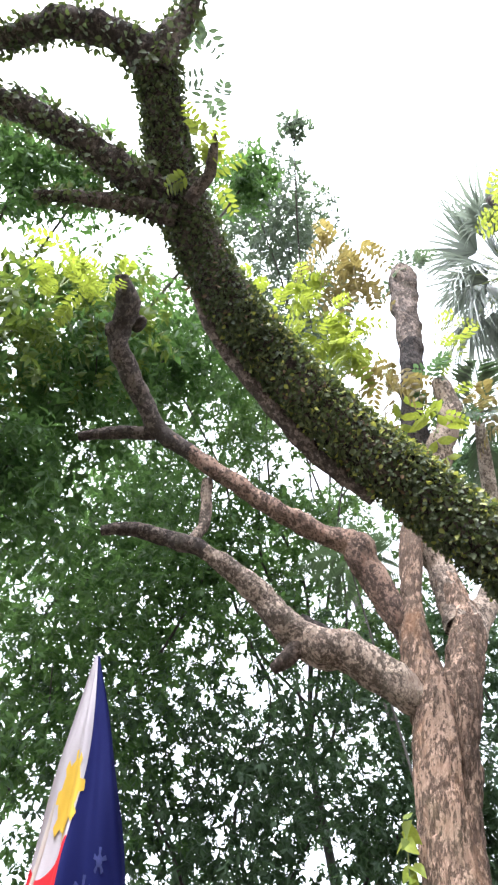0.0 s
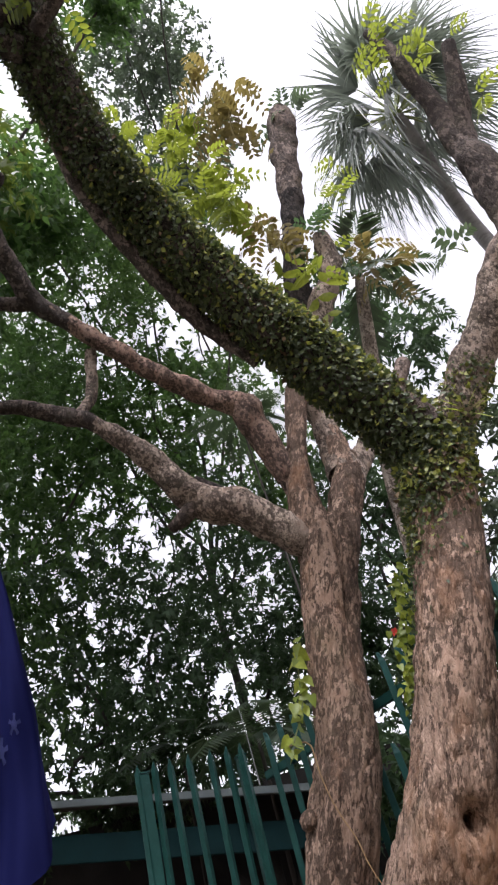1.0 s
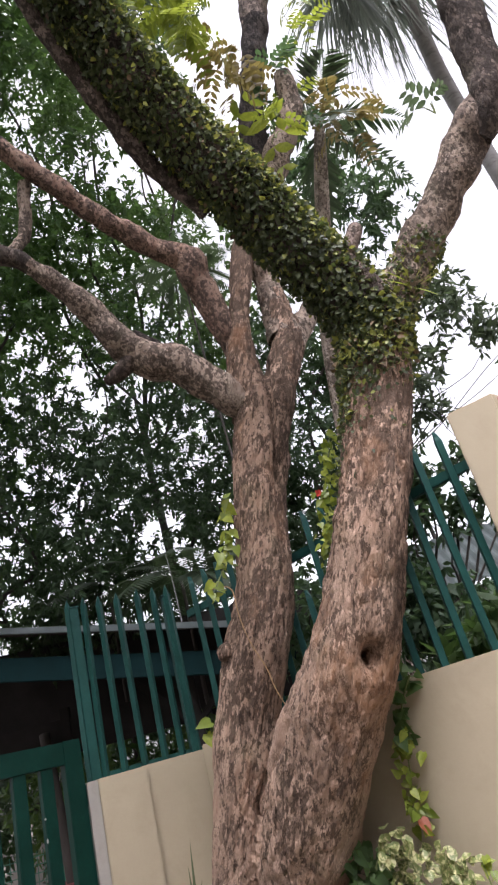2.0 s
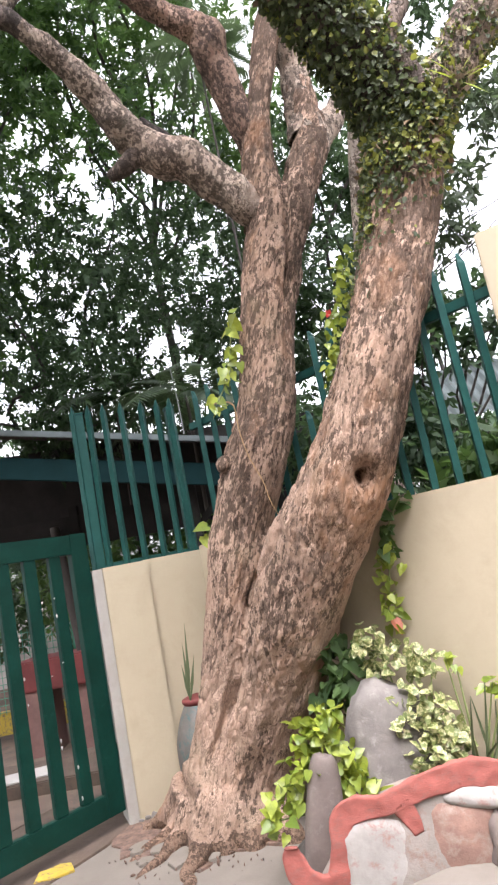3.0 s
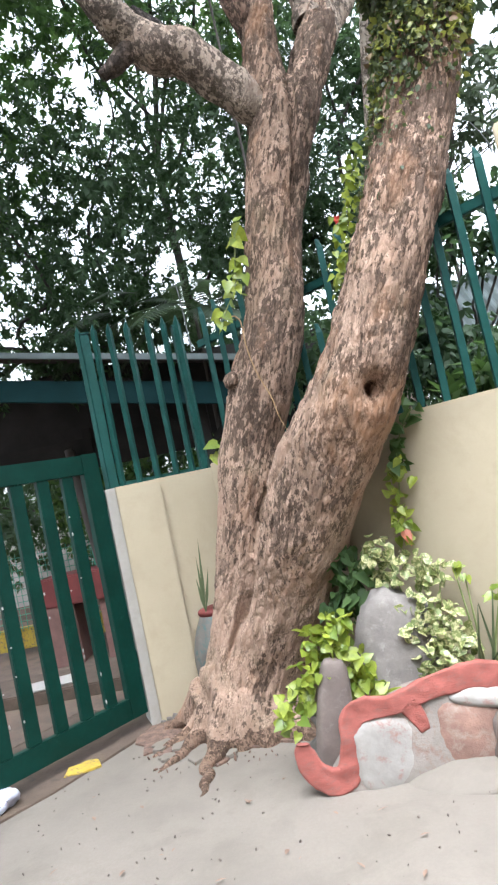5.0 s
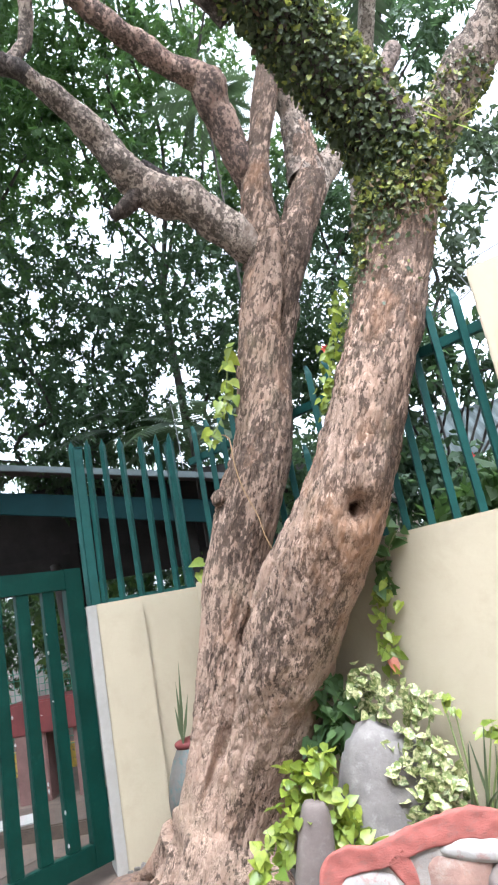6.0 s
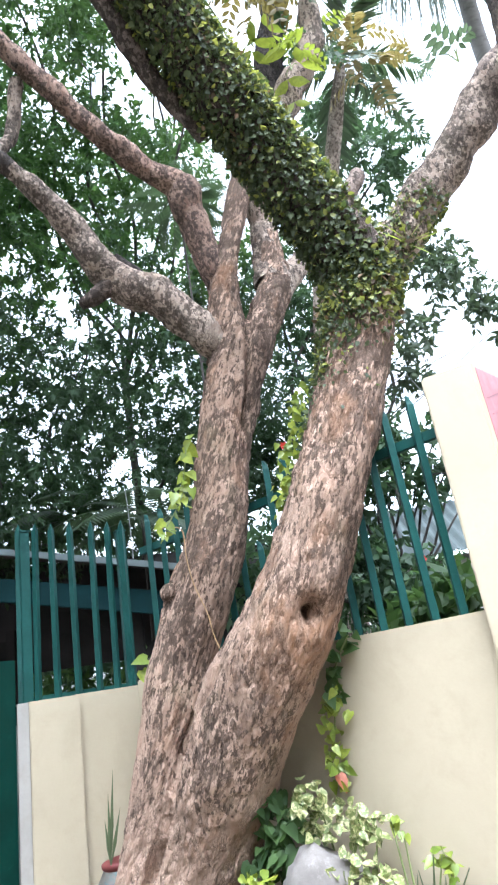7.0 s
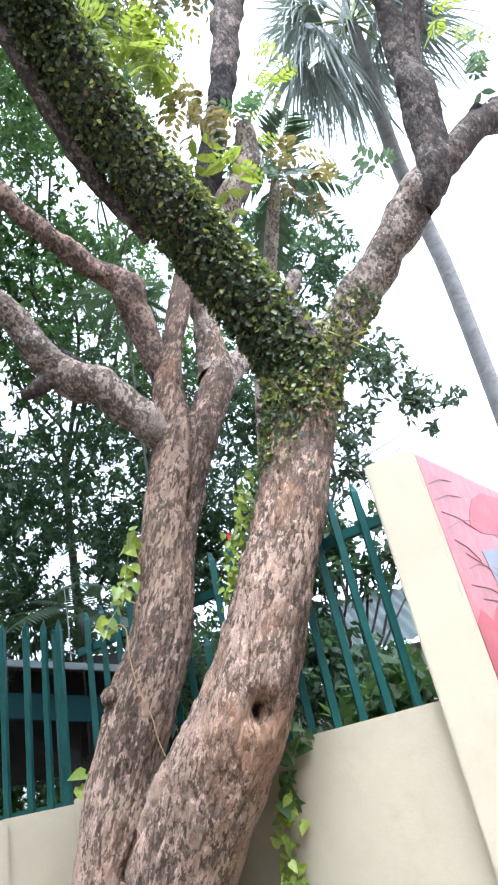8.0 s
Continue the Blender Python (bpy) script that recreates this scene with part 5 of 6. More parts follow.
far_tree("shrub", "dark hibiscus hedge behind the long wall", [(1.2, 5.0, 2.3, 0.34), (0.95, 5.2, 2.2, 0.45), (0.5, 5.4, 2.3, 0.6), (1.4, 5.0, 2.85, 0.26), (1.7, 5.0, 3.2, 0.26), (2.15, 5.0, 3.3, 0.2), (2.45, 5.0, 3.2, 0.14), (1.74, 5.00, 3.12, 0.28), (1.92, 5.00, 2.85, 0.24), (1.55, 5.00, 2.88, 0.30), (2.18, 5.00, 3.01, 0.20), (1.38, 5.00, 2.30, 0.34), (1.52, 5.00, 2.08, 0.34), (1.24, 5.00, 1.97, 0.30), (2.25, 5.00, 2.69, 0.16), (1.82, 5.00, 2.05, 0.25)], (1.5, 5.3), LEAF_DARK, 0.095, per=8, density=470, trunk_r=0.03, twig_r=0.01, airy=-0.4, wide=0.5)
far_tree("shrub", "bright green broad-leaved shrub behind the pickets", [(1.55, 4.0, 1.75, 0.22), (1.35, 4.1, 1.7, 0.25), (1.9, 3.95, 1.75, 0.2), (2.05, 4.0, 1.8, 0.2)], (1.55, 4.1), LEAF_MID, 0.2, per=7, density=420, trunk_r=0.015, droop=0.1, wide=0.36, twig_r=0.006, airy=-0.8)
far_tree("shrub", "low leafy planting under the dark shelter", [(-1.7, 7.4, 1.4, 0.6), (-1.0, 7.2, 1.3, 0.6), (-0.5, 6.6, 1.6, 0.5), (-2.6, 8.5, 1.6, 0.7)], (-1.3, 7.4), LEAF_MID, 0.12, density=380, trunk_r=0.02, twig_r=0.008, airy=-0.3)
far_tree("shrub", "hedge filling the yard's far side", [(-5.5, 10.5, 2.0, 1.7), (-3.6, 10.8, 2.2, 1.6), (-1.8, 11.0, 2.4, 1.6), (0.2, 11.0, 2.4, 1.7), (2.0, 10.8, 2.4, 1.6), (3.8, 10.5, 1.8, 1.4)], (-0.5, 11.2), LEAF_DARK, 0.15, density=260, trunk_r=0.05, airy=-0.4)
for x, y, z in ((1.52, 4.35, 2.12), (0.62, 3.7, 2.83), (1.9, 4.3, 1.95), (1.7, 4.1, 1.88)):
    fl = thing("hibiscus_flower", "red hibiscus bloom among dark leaves", "flower", "hibiscus blooms")
    p = np.repeat(np.array([[x, y, z]]), 6, 0)
    a = np.arange(6) * 2 * np.pi / 6
    ax = np.stack([np.cos(a), np.full(6, -0.5), np.sin(a)], 1)
    v, f = leaf_arrays(p, ax, np.repeat(np.array([[0, -1.0, 0.3]]), 6, 0), np.full(6, 0.03), np.full(6, 0.026), "oval")
    part_mesh("petals", v, f, FLOWER, fl)


# ---- palms ----
def fan_leaf(base, way, stalk, radius, segments=34, droop=0.5):
    """A pleated fan folded along its midrib, its narrow segments parting and hanging at the tips."""
    way = np.array(way, float)
    way /= np.linalg.norm(way)
    side = np.cross(way, (0, 0, 1.0))
    side /= np.linalg.norm(side) + 1e-9
    up = np.cross(side, way)
    turn = rng.uniform(-0.6, 0.6)
    side, up = side * math.cos(turn) + up * math.sin(turn), up * math.cos(turn) - side * math.sin(turn)
    hub = np.array(base) + way * stalk + np.array((0, 0, -0.12 * stalk))
    vs, fs, c = [], [], 0
    for k in range(segments):
        a = math.radians(-78 + 156 * k / (segments - 1) + rng.uniform(-2, 2))
        d = way * math.cos(a) + side * math.sin(a) - up * 0.95 * abs(math.sin(a)) + rng.normal(size=3) * 0.04
        d /= np.linalg.norm(d)
        ln = radius * (0.55 + 0.45 * math.cos(a * 0.8)) * rng.uniform(0.7, 1.12)
        acr = np.cross(d, up)
        lag = droop * rng.uniform(0.7, 2.0)
        pts = []
        for t, w in ((0.03, 0.008), (0.35, 0.022 * radius), (0.6, 0.014 * radius), (0.82, 0.008 * radius), (1.0, 0.001)):
            q = hub + d * ln * t + np.array((0, 0, -1)) * lag * ln * max(0, t - 0.3) ** 1.8 + up * 0.03 * (k % 2)
            pts += [q - acr * w, q + acr * w]
        vs.append(np.array(pts))
        fs.append(np.array([(c + r, c + r + 1, c + r + 3, c + r + 2) for r in (0, 2, 4, 6)]))
        c += len(pts)
    return np.vstack(vs), np.vstack(fs), hub


def feather_frond(top, w, length):
    t = np.linspace(0.12, 1, 30)[:, None]
    wd = np.array(w, float) / np.linalg.norm(w)
    p = np.array(top) + wd * t * length + np.array((0, 0, -1)) * 0.55 * length * t**2
    d = unit(wd + np.array((0, 0, -1.1)) * t)
    side = unit(np.cross(d, (0, 0, 1.0)))
    ln = 0.36 * length * np.sin(np.pi * (0.12 + 0.8 * t[:, 0])) * rng.uniform(0.85, 1.1, 30)
    return join([leaf_arrays(p, d * 0.7 + side * s - (0, 0, 0.35) + rng.normal(size=p.shape) * 0.08, np.cross(side, d), ln, ln * 0.13, "blade") for s in (1, -1)])


def palm(label, line, top, count, radius, stalk, bark, feather=False):
    base = line[0]
    root = thing("palm_tree", label, "palm", "palms", at=(base[0], base[1], 0))
    inv = Matrix.Translation((-base[0], -base[1], 0))
    v, f = tube_arrays(line, 0.12, 16, 0.02, 5, 0.03)
    quads_to_faces("trunk", v, f, bark, root, "pale ringed trunk").matrix_parent_inverse = inv
    for k in range(count):
        a = k * 2.4 + rng.uniform(-0.5, 0.5)
        el = math.radians(82 - 125 * k / (count - 1) + rng.uniform(-14, 14))
        w = (math.cos(a) * math.cos(el), math.sin(a) * math.cos(el), math.sin(el))
        if feather:
            v, f = feather_frond(top, w, radius * rng.uniform(0.8, 1.15))
            part_mesh("frond", v, f, FEATHER, root).matrix_parent_inverse = inv
            continue
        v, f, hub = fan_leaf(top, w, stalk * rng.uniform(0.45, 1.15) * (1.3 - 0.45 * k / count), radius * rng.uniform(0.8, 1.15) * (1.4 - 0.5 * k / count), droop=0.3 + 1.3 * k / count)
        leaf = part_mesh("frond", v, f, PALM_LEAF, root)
        leaf.matrix_parent_inverse = inv
        v, f = tube_arrays([(*top, 0.02), (*((np.array(top) + hub) / 2 + (0, 0, 0.04)), 0.014), (*hub, 0.009)], 0.1, 6, 0, 1, 0)
        quads_to_faces("stalk", v, f, STEM, root).matrix_parent_inverse = inv
    return root


palm("tall fan palm with grey-green hanging fronds", [(6.6, 9.6, -0.1, 0.17), (5.8, 7.91, 5.41, 0.135), (5.43, 7.16, 7.72, 0.13), (5.26, 6.91, 8.72, 0.128), (4.9, 6.4, 9.87, 0.123), (4.47, 5.5, 11.1, 0.11), (4.29, 5.2, 11.36, 0.09)], (4.29, 5.2, 11.35), 44, 1.02, 0.95, PALM_BARK)
palm("slim palm with dark feathery fronds behind the limbs", [(1.35, 6.3, -0.1, 0.11), (1.42, 6.1, 3.2, 0.10), (1.57, 5.7, 4.99, 0.088), (1.68, 5.5, 5.51, 0.085), (1.79, 5.2, 6.05, 0.082), (1.91, 4.9, 6.6, 0.078), (1.98, 4.6, 6.95, 0.06), (2.0, 4.52, 7.08, 0.03)], (2.0, 4.52, 7.05), 9, 0.95, 0.4, BARK_PALE, feather=True)


def feather_palm(label, base, height, count, length):
    root = thing("palm_tree", label, "palm", "palms", at=(*base, 0))
    inv = Matrix.Translation((-base[0], -base[1], 0))
    v, f = tube_arrays([(*base, -0.1, 0.11 / height), (*base, height * 0.5, 0.08 / height), (*base, height, 0.06 / height)], 0.12, 10, 0.02, 5, 0.03)
    quads_to_faces("trunk", v, f, BARK_FAR, root).matrix_parent_inverse = inv
    for k in range(count):
        a = k * 2.4
        w = (math.cos(a), math.sin(a), 0.9 - 0.9 * k / count)
        t = np.linspace(0.1, 1, 26)[:, None]
        wd = np.array(w) / np.linalg.norm(w)
        p = np.array((*base, height)) + wd * t * length + np.array((0, 0, -1)) * 0.55 * length * t**2
        d = unit(wd + np.array((0, 0, -1.1)) * t)
        side = unit(np.cross(d, (0, 0, 1.0)))
        ln = 0.34 * length * np.sin(np.pi * (0.12 + 0.8 * t[:, 0]))
        out = [leaf_arrays(p, d * 0.6 + side * s - (0, 0, 0.35), np.cross(side, d), ln, ln * 0.11, "blade") for s in (1, -1)]
        v, f = join(out)
        part_mesh("frond", v, f, FEATHER, root).matrix_parent_inverse = inv
    return root


feather_palm("slender feather palm behind the fence", (-0.55, 6.6), 3.3, 11, 1.1)
feather_palm("slender feather palm behind the fence", (-1.5, 7.6), 3.7, 10, 1.1)
feather_palm("feather palm between the crowns", (0.25, 5.4), 6.3, 9, 0.7)


# ---- shelter behind the gate ----
shelter = thing("shelter", "dark open shelter with a teal fascia and rusty sheet roof", "shelter", at=(-1.6, 6.0, 0))
s_inv = Matrix.Translation((1.6, -6.0, 0))


def shelter_part(name, bm, material, label=""):
    part(name, bm, material, shelter, label).matrix_parent_inverse = s_inv


def roof_sheet(a, b, c, d, material, waves=30, amp=0.012):
    """A corrugated sheet over four corners a-b (ridge) and d-c (eave)."""
    a, b, c, d = (Vector(q) for q in (a, b, c, d))
    n = (b - a).cross(d - a).normalized()
    bm = bmesh.new()
    k = waves * 6
    rows = []
    for j in range(3):
        t = j / 2
        row = []
        for i in range(k + 1):
            s = i / k
            q = (a.lerp(b, s)).lerp(d.lerp(c, s), t) + n * amp * math.sin(2 * math.pi * s * waves)
            row.append(bm.verts.new(q))
        rows.append(row)
    for r0, r1 in zip(rows, rows[1:]):
        for i in range(k):
            bm.faces.new((r0[i], r0[i + 1], r1[i + 1], r1[i]))
    ex = bmesh.ops.extrude_face_region(bm, geom=bm.faces[:])
    for v in [g for g in ex["geom"] if isinstance(g, bmesh.types.BMVert)]:
        v.co -= n * 0.004
    bmesh.ops.recalc_face_normals(bm, faces=bm.faces)
    return bm


E1, E2 = (-4.9, 5.6, 3.64), (0.4, 5.6, 2.41)
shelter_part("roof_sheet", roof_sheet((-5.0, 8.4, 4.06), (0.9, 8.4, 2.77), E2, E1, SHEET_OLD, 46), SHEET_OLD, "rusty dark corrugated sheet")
bm = bmesh.new()
box(bm, (5.35, 0.04, 0.055), along((-4.9, 5.57, 3.64), (0.4, 5.57, 2.41)), 0.004)
shelter_part("eave_strip", bm, EAVE, "pale weathered eave strip")
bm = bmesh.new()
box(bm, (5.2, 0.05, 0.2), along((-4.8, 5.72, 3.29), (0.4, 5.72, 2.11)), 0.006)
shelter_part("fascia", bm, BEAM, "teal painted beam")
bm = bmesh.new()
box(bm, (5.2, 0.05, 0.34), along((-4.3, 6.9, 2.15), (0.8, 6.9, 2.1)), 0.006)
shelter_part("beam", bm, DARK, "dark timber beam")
# Dark sheet added in place of the deep shade under the roof.
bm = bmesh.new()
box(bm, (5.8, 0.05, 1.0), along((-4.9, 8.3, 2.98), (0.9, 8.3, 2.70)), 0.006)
shelter_part("shade_panel", bm, DARK, "dark panel for the shade under the roof")
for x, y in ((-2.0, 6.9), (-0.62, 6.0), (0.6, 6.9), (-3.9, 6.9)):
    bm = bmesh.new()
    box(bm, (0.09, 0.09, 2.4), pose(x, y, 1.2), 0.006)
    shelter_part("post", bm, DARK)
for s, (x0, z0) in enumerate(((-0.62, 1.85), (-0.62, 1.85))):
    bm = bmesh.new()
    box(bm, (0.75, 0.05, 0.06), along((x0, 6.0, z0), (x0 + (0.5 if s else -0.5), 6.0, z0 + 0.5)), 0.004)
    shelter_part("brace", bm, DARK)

shed = thing("shed", "small grey shed with a corrugated roof behind the hedge", "shed", at=(2.6, 6.6, 0))
sh_inv = Matrix.Translation((-2.6, -6.6, 0))
bm = bmesh.new()
prism(bm, strip((1.75, 6.05), (4.2, 5.6), 0.0, 2.0), -0.05, 2.35, 0.01)
part("wall", bm, TILE_WHITE, shed).matrix_parent_inverse = sh_inv
part("roof", roof_sheet((1.9, 7.3, 3.15), (4.5, 6.9, 3.15), (4.3, 5.45, 2.37), (1.65, 5.92, 2.37), SHEET, 22), SHEET, shed, "grey corrugated sheet roof").matrix_parent_inverse = sh_inv

# ---- yard seen through the gate ----
planter = thing("planter", "red painted planter on pink blocks", "planter", at=(-1.95, 6.6, 0))
p_inv = Matrix.Translation((1.95, -6.6, 0))
bm = bmesh.new()
prism(bm, [(-2.75, 6.55), (-1.35, 6.45), (-1.3, 6.95), (-2.7, 7.05)], 0.62, 0.92, 0.015)
part("box", bm, POT_RED, planter).matrix_parent_inverse = p_inv
for x in (-2.55, -1.98, -1.55):
    bm = bmesh.new()
    box(bm, (0.3, 0.4, 0.64), pose(x, 6.76, 0.31, 0, 0, 3), 0.012)
    part("block", bm, POT_PINK, planter).matrix_parent_inverse = p_inv
bm = bmesh.new()
prism(bm, [(-4.6, 5.5), (-1.5, 5.3), (-1.4, 5.9), (-4.6, 6.2)], -0.02, 0.12, 0.01)
tagged(part("step", bm, SOIL), "low brown concrete step in the yard", "step", kind="structure")
bm = bmesh.new()
box(bm, (0.5, 0.3, 0.01), pose(-2.35, 5.55, 0.128, 0, 0, 12), 0.002)
tagged(part("paper_sheet", bm, TILE_WHITE), "pale sheet lying on the yard step", "sheet")
yard_tree = thing("yard_tree", "slim dark tree trunk growing from the planter", "tree", at=(-2.05, 6.75, 0.9))
v, f = tube_arrays([(-2.05, 6.75, 0.85, 0.07), (-2.1, 6.7, 1.4, 0.055), (-2.2, 6.8, 2.2, 0.05)], 0.05, 12, 0.08, 6, 0.1)
quads_to_faces("trunk", v, f, BARK_FAR, yard_tree).matrix_parent_inverse = Matrix.Translation((2.05, -6.75, -0.9))
mesh_fence = thing("wire_fence", "green wire mesh fence in the yard", "fence")
bm = bmesh.new()
for k in range(26):
    bmesh.ops.create_cone(bm, segments=5, radius1=0.004, radius2=0.004, depth=0.9, cap_ends=True, matrix=pose(-4.2 + 0.07 * k, 7.6, 0.75))
for k in range(12):
    bmesh.ops.create_cone(bm, segments=5, radius1=0.004, radius2=0.004, depth=1.8, cap_ends=True, matrix=pose(-3.3, 7.6, 0.33 + 0.075 * k, 0, 90, 0))
part("mesh", bm, MESH_GREEN, mesh_fence)
for x in (-4.2, -2.4):
    bm = bmesh.new()
    box(bm, (0.05, 0.05, 1.3), pose(x, 7.6, 0.65), 0.004)
    part("post", bm, MESH_GREEN, mesh_fence)
bm = bmesh.new()
box(bm, (4.0, 0.12, 0.25), pose(-3.6, 7.7, 0.2), 0.01)
tagged(part("yard_kerb", bm, YELLOW), "yellow painted kerb in the yard", "kerb", kind="structure")
bm = bmesh.new()
prism(bm, [(-9.0, 12.3), (6.0, 12.3), (6.0, 12.6), (-9.0, 12.6)], -0.05, 1.5, 0.01)
tagged(part("wall_north", bm, TILE_WHITE), "pale far wall of the yard", "wall", kind="structure")
wire = thing("antenna_wire", "thin grey bent wire standing above the fence", "wire")
v, f = tube_arrays([(-0.47, 4.76, 2.5, 0.005), (-0.475, 4.76, 2.8, 0.004), (-0.485, 4.765, 3.0, 0.003), (-0.51, 4.77, 3.2, 0.002)], 0.05, 6, 0, 1, 0)
quads_to_faces("rod", v, f, WIRE, wire)


bracket = thing("wire", "thin grey wire rising behind the tall wall", "wire")
v, f = tube_arrays([(2.02, 4.3, 2.55, 0.004), (1.93, 4.3, 2.95, 0.004), (1.80, 4.3, 3.35, 0.003), (1.72, 4.3, 3.5, 0.002)], 0.05, 6, 0, 1, 0)
quads_to_faces("rod", v, f, WIRE, bracket)


# ---- rock bed ----
def boulder(label, centre, radii, turn, material, seed, rough=0.16, square=1.0):
    bm = bmesh.new()
    bmesh.ops.create_icosphere(bm, subdivisions=4, radius=1)
    m = pose(*centre, *turn)
    for v in bm.verts:
        q = v.co.copy()
        q = Vector([math.copysign(abs(c) ** square, c) for c in q])
        k = 1 + rough * noise.fractal(q * 1.3 + Vector((seed, 0, 0)), 1, 2, 4) + 0.02 * noise.noise(q * 9 + Vector((seed, 3, 0)))
        v.co = m @ (Vector((q.x * radii[0], q.y * radii[1], q.z * radii[2])) * k)
        v.co.z = max(v.co.z, -0.03)
    ob = part("boulder", bm, material, smooth=True)
    return tagged(ob, label, "boulder", "boulders of the rock bed")


boulder("tall grey boulder standing behind the painted band", (0.37, 3.36, 0.40), (0.215, 0.13, 0.375), (0, 8, 0), STONE, 1.4, 0.12, 0.62)
boulder("upright brown-grey stone wrapped in bright leaves", (-0.012, 3.17, 0.26), (0.085, 0.06, 0.31), (0, 12, 0), STONE_DARK, 2.0, 0.08, 0.7)
boulder("whitewashed boulder with pink stains", (0.205, 3.075, 0.135), (0.168, 0.07, 0.18), (0, -4, 4), STONE_WHITE, 3.0, 0.08, 0.55)
boulder("reddish brown boulder in the bed's edge", (0.57, 3.08, 0.15), (0.175, 0.09, 0.17), (0, 14, -6), STONE_BROWN, 4.0, 0.10, 0.6)
boulder("flat white painted stone on the bed's edge", (0.668, 3.03, 0.305), (0.155, 0.06, 0.048), (0, 10, -6), STONE_WHITE, 5.0, 0.08)
boulder("grey boulder at the bed's end", (0.82, 3.0, 0.1), (0.16, 0.12, 0.17), (0, 8, -20), STONE_DARK, 6.0, 0.16, 0.75)
boulder("grey boulder at the bed's end", (1.02, 2.88, 0.08), (0.14, 0.12, 0.16), (0, 0, 30), STONE, 7.0, 0.16, 0.75)
band = thing("mortar_band", "red painted mortar band looping round the stones", "band", at=(0.2, 3.05, 0))
b_inv = Matrix.Translation((-0.2, -3.05, 0))
for line in (
    [(-0.17, 3.045, 0.25, 0.03), (-0.172, 3.045, 0.20, 0.052), (-0.14, 3.045, 0.115, 0.058), (-0.07, 3.045, 0.062, 0.062), (0.005, 3.045, 0.085, 0.06), (0.045, 3.045, 0.22, 0.05), (0.07, 3.045, 0.32, 0.055), (0.14, 3.045, 0.35, 0.055), (0.24, 3.045, 0.345, 0.048), (0.34, 3.045, 0.36, 0.05), (0.43, 3.045, 0.385, 0.052), (0.54, 3.045, 0.40, 0.056), (0.66, 3.045, 0.405, 0.062), (0.78, 3.045, 0.375, 0.062), (0.92, 3.045, 0.32, 0.06), (1.05, 3.045, 0.26, 0.06), (1.15, 3.045, 0.12, 0.05)],
    [(0.33, 3.045, 0.34, 0.05), (0.365, 3.045, 0.27, 0.042), (0.385, 3.045, 0.21, 0.028)],
):
    v, f = tube_arrays(line, 0.012, 24, 0.10, 18, 0.10, 2.0)
    v[:, 1] = 3.03 + np.clip((v[:, 1] - 3.045) * 0.8, -0.016, 0.03)
    v[:, 1] += [0.008 * noise.noise(Vector(q) * 22) + 0.006 * noise.noise(Vector(q) * 7) for q in v]
    quads_to_faces("band", v, f, RED_PAINT, band).matrix_parent_inverse = b_inv
bm = bmesh.new()
fill = [(-0.10, -0.03), (1.16, -0.03), (1.14, 0.12), (1.0, 0.27), (0.8, 0.34), (0.6, 0.38), (0.4, 0.36), (0.1, 0.33), (0.03, 0.2), (-0.06, 0.09)]
rows = [[bm.verts.new((x + 0.01 * noise.noise(Vector((x * 20, y, z * 20))), y - 0.14 * max(0, x - 0.75), z)) for x, z in fill] for y in (3.028, 3.24)]
for i in range(len(fill)):
    bm.faces.new((rows[0][i], rows[0][i - 1], rows[1][i - 1], rows[1][i]))
for r in rows:
    bm.faces.new(r)
bmesh.ops.recalc_face_normals(bm, faces=bm.faces)
tagged(part("mortar_fill", bm, MORTAR), "pinkish grey mortar between the bed's stones", "mortar", kind="structure")
bm = bmesh.new()
bmesh.ops.create_icosphere(bm, subdivisions=5, radius=1, matrix=pose(0.47, 3.22, 0.0, 0, 0, -12) @ Matrix.Diagonal((0.70, 0.17, 0.27, 1)))
for v in bm.verts:
    v.co += Vector((0.02, 0.02, 0.03)) * noise.fractal(v.co * 7, 1, 2, 4)
tagged(part("mortar_bed", bm, STONE, smooth=True), "grey mortar filling behind the stones", "mortar bed", kind="structure")


bm = bmesh.new()
bmesh.ops.create_icosphere(bm, subdivisions=5, radius=1, matrix=pose(0.80, 2.98, -0.01, 0, 0, -8) @ Matrix.Diagonal((0.56, 0.24, 0.075, 1)))
for v in bm.verts:
    v.co += Vector((0.02, 0.02, 0.02)) * noise.fractal(v.co * 6, 1, 2, 4)
tagged(part("mortar_apron", bm, CONCRETE, smooth=True), "low mortar slope running from the stones onto the ground", "mortar", kind="structure")


def bush(label, name, material, balls, n, size, shape="heart", aspect=0.75, front=(0.0, -0.7, 0.7), stem=STEM, foot=(0.3, 3.35, 0.1)):
    root = thing(name, label, "plant", "plants of the rock bed", at=foot)
    inv = Matrix.Translation((-foot[0], -foot[1], -foot[2]))
    ps = []
    tot = sum(b[3] ** 2 for b in balls)
    for x, y, z, r in balls:
        k = max(3, int(n * r * r / tot))
        ps.append(in_ball(k, (x, y, z), r, 0.45, (1, 0.7, 1)))
        v, f = tube_arrays([(*foot, 0.006), ((foot[0] + x) / 2, (foot[1] + y) / 2, (foot[2] + z) / 2 + 0.03, 0.005), (x, y, z, 0.003)], 0.03, 6, 0, 1, 0)
        quads_to_faces("stem", v, f, stem, root).matrix_parent_inverse = inv
    p = np.vstack(ps)
    n = len(p)
    axis = unit(rng.normal(size=(n, 3)) * 0.8 + (0, -0.4, -0.4))
    ln = size * rng.uniform(0.65, 1.3, n)
    v, f = leaf_arrays(p, axis, unit(np.array(front) + rng.normal(size=(n, 3)) * 0.5), ln, ln * aspect, shape)
    part_mesh("leaves", v, f, material, root).matrix_parent_inverse = inv
    return root


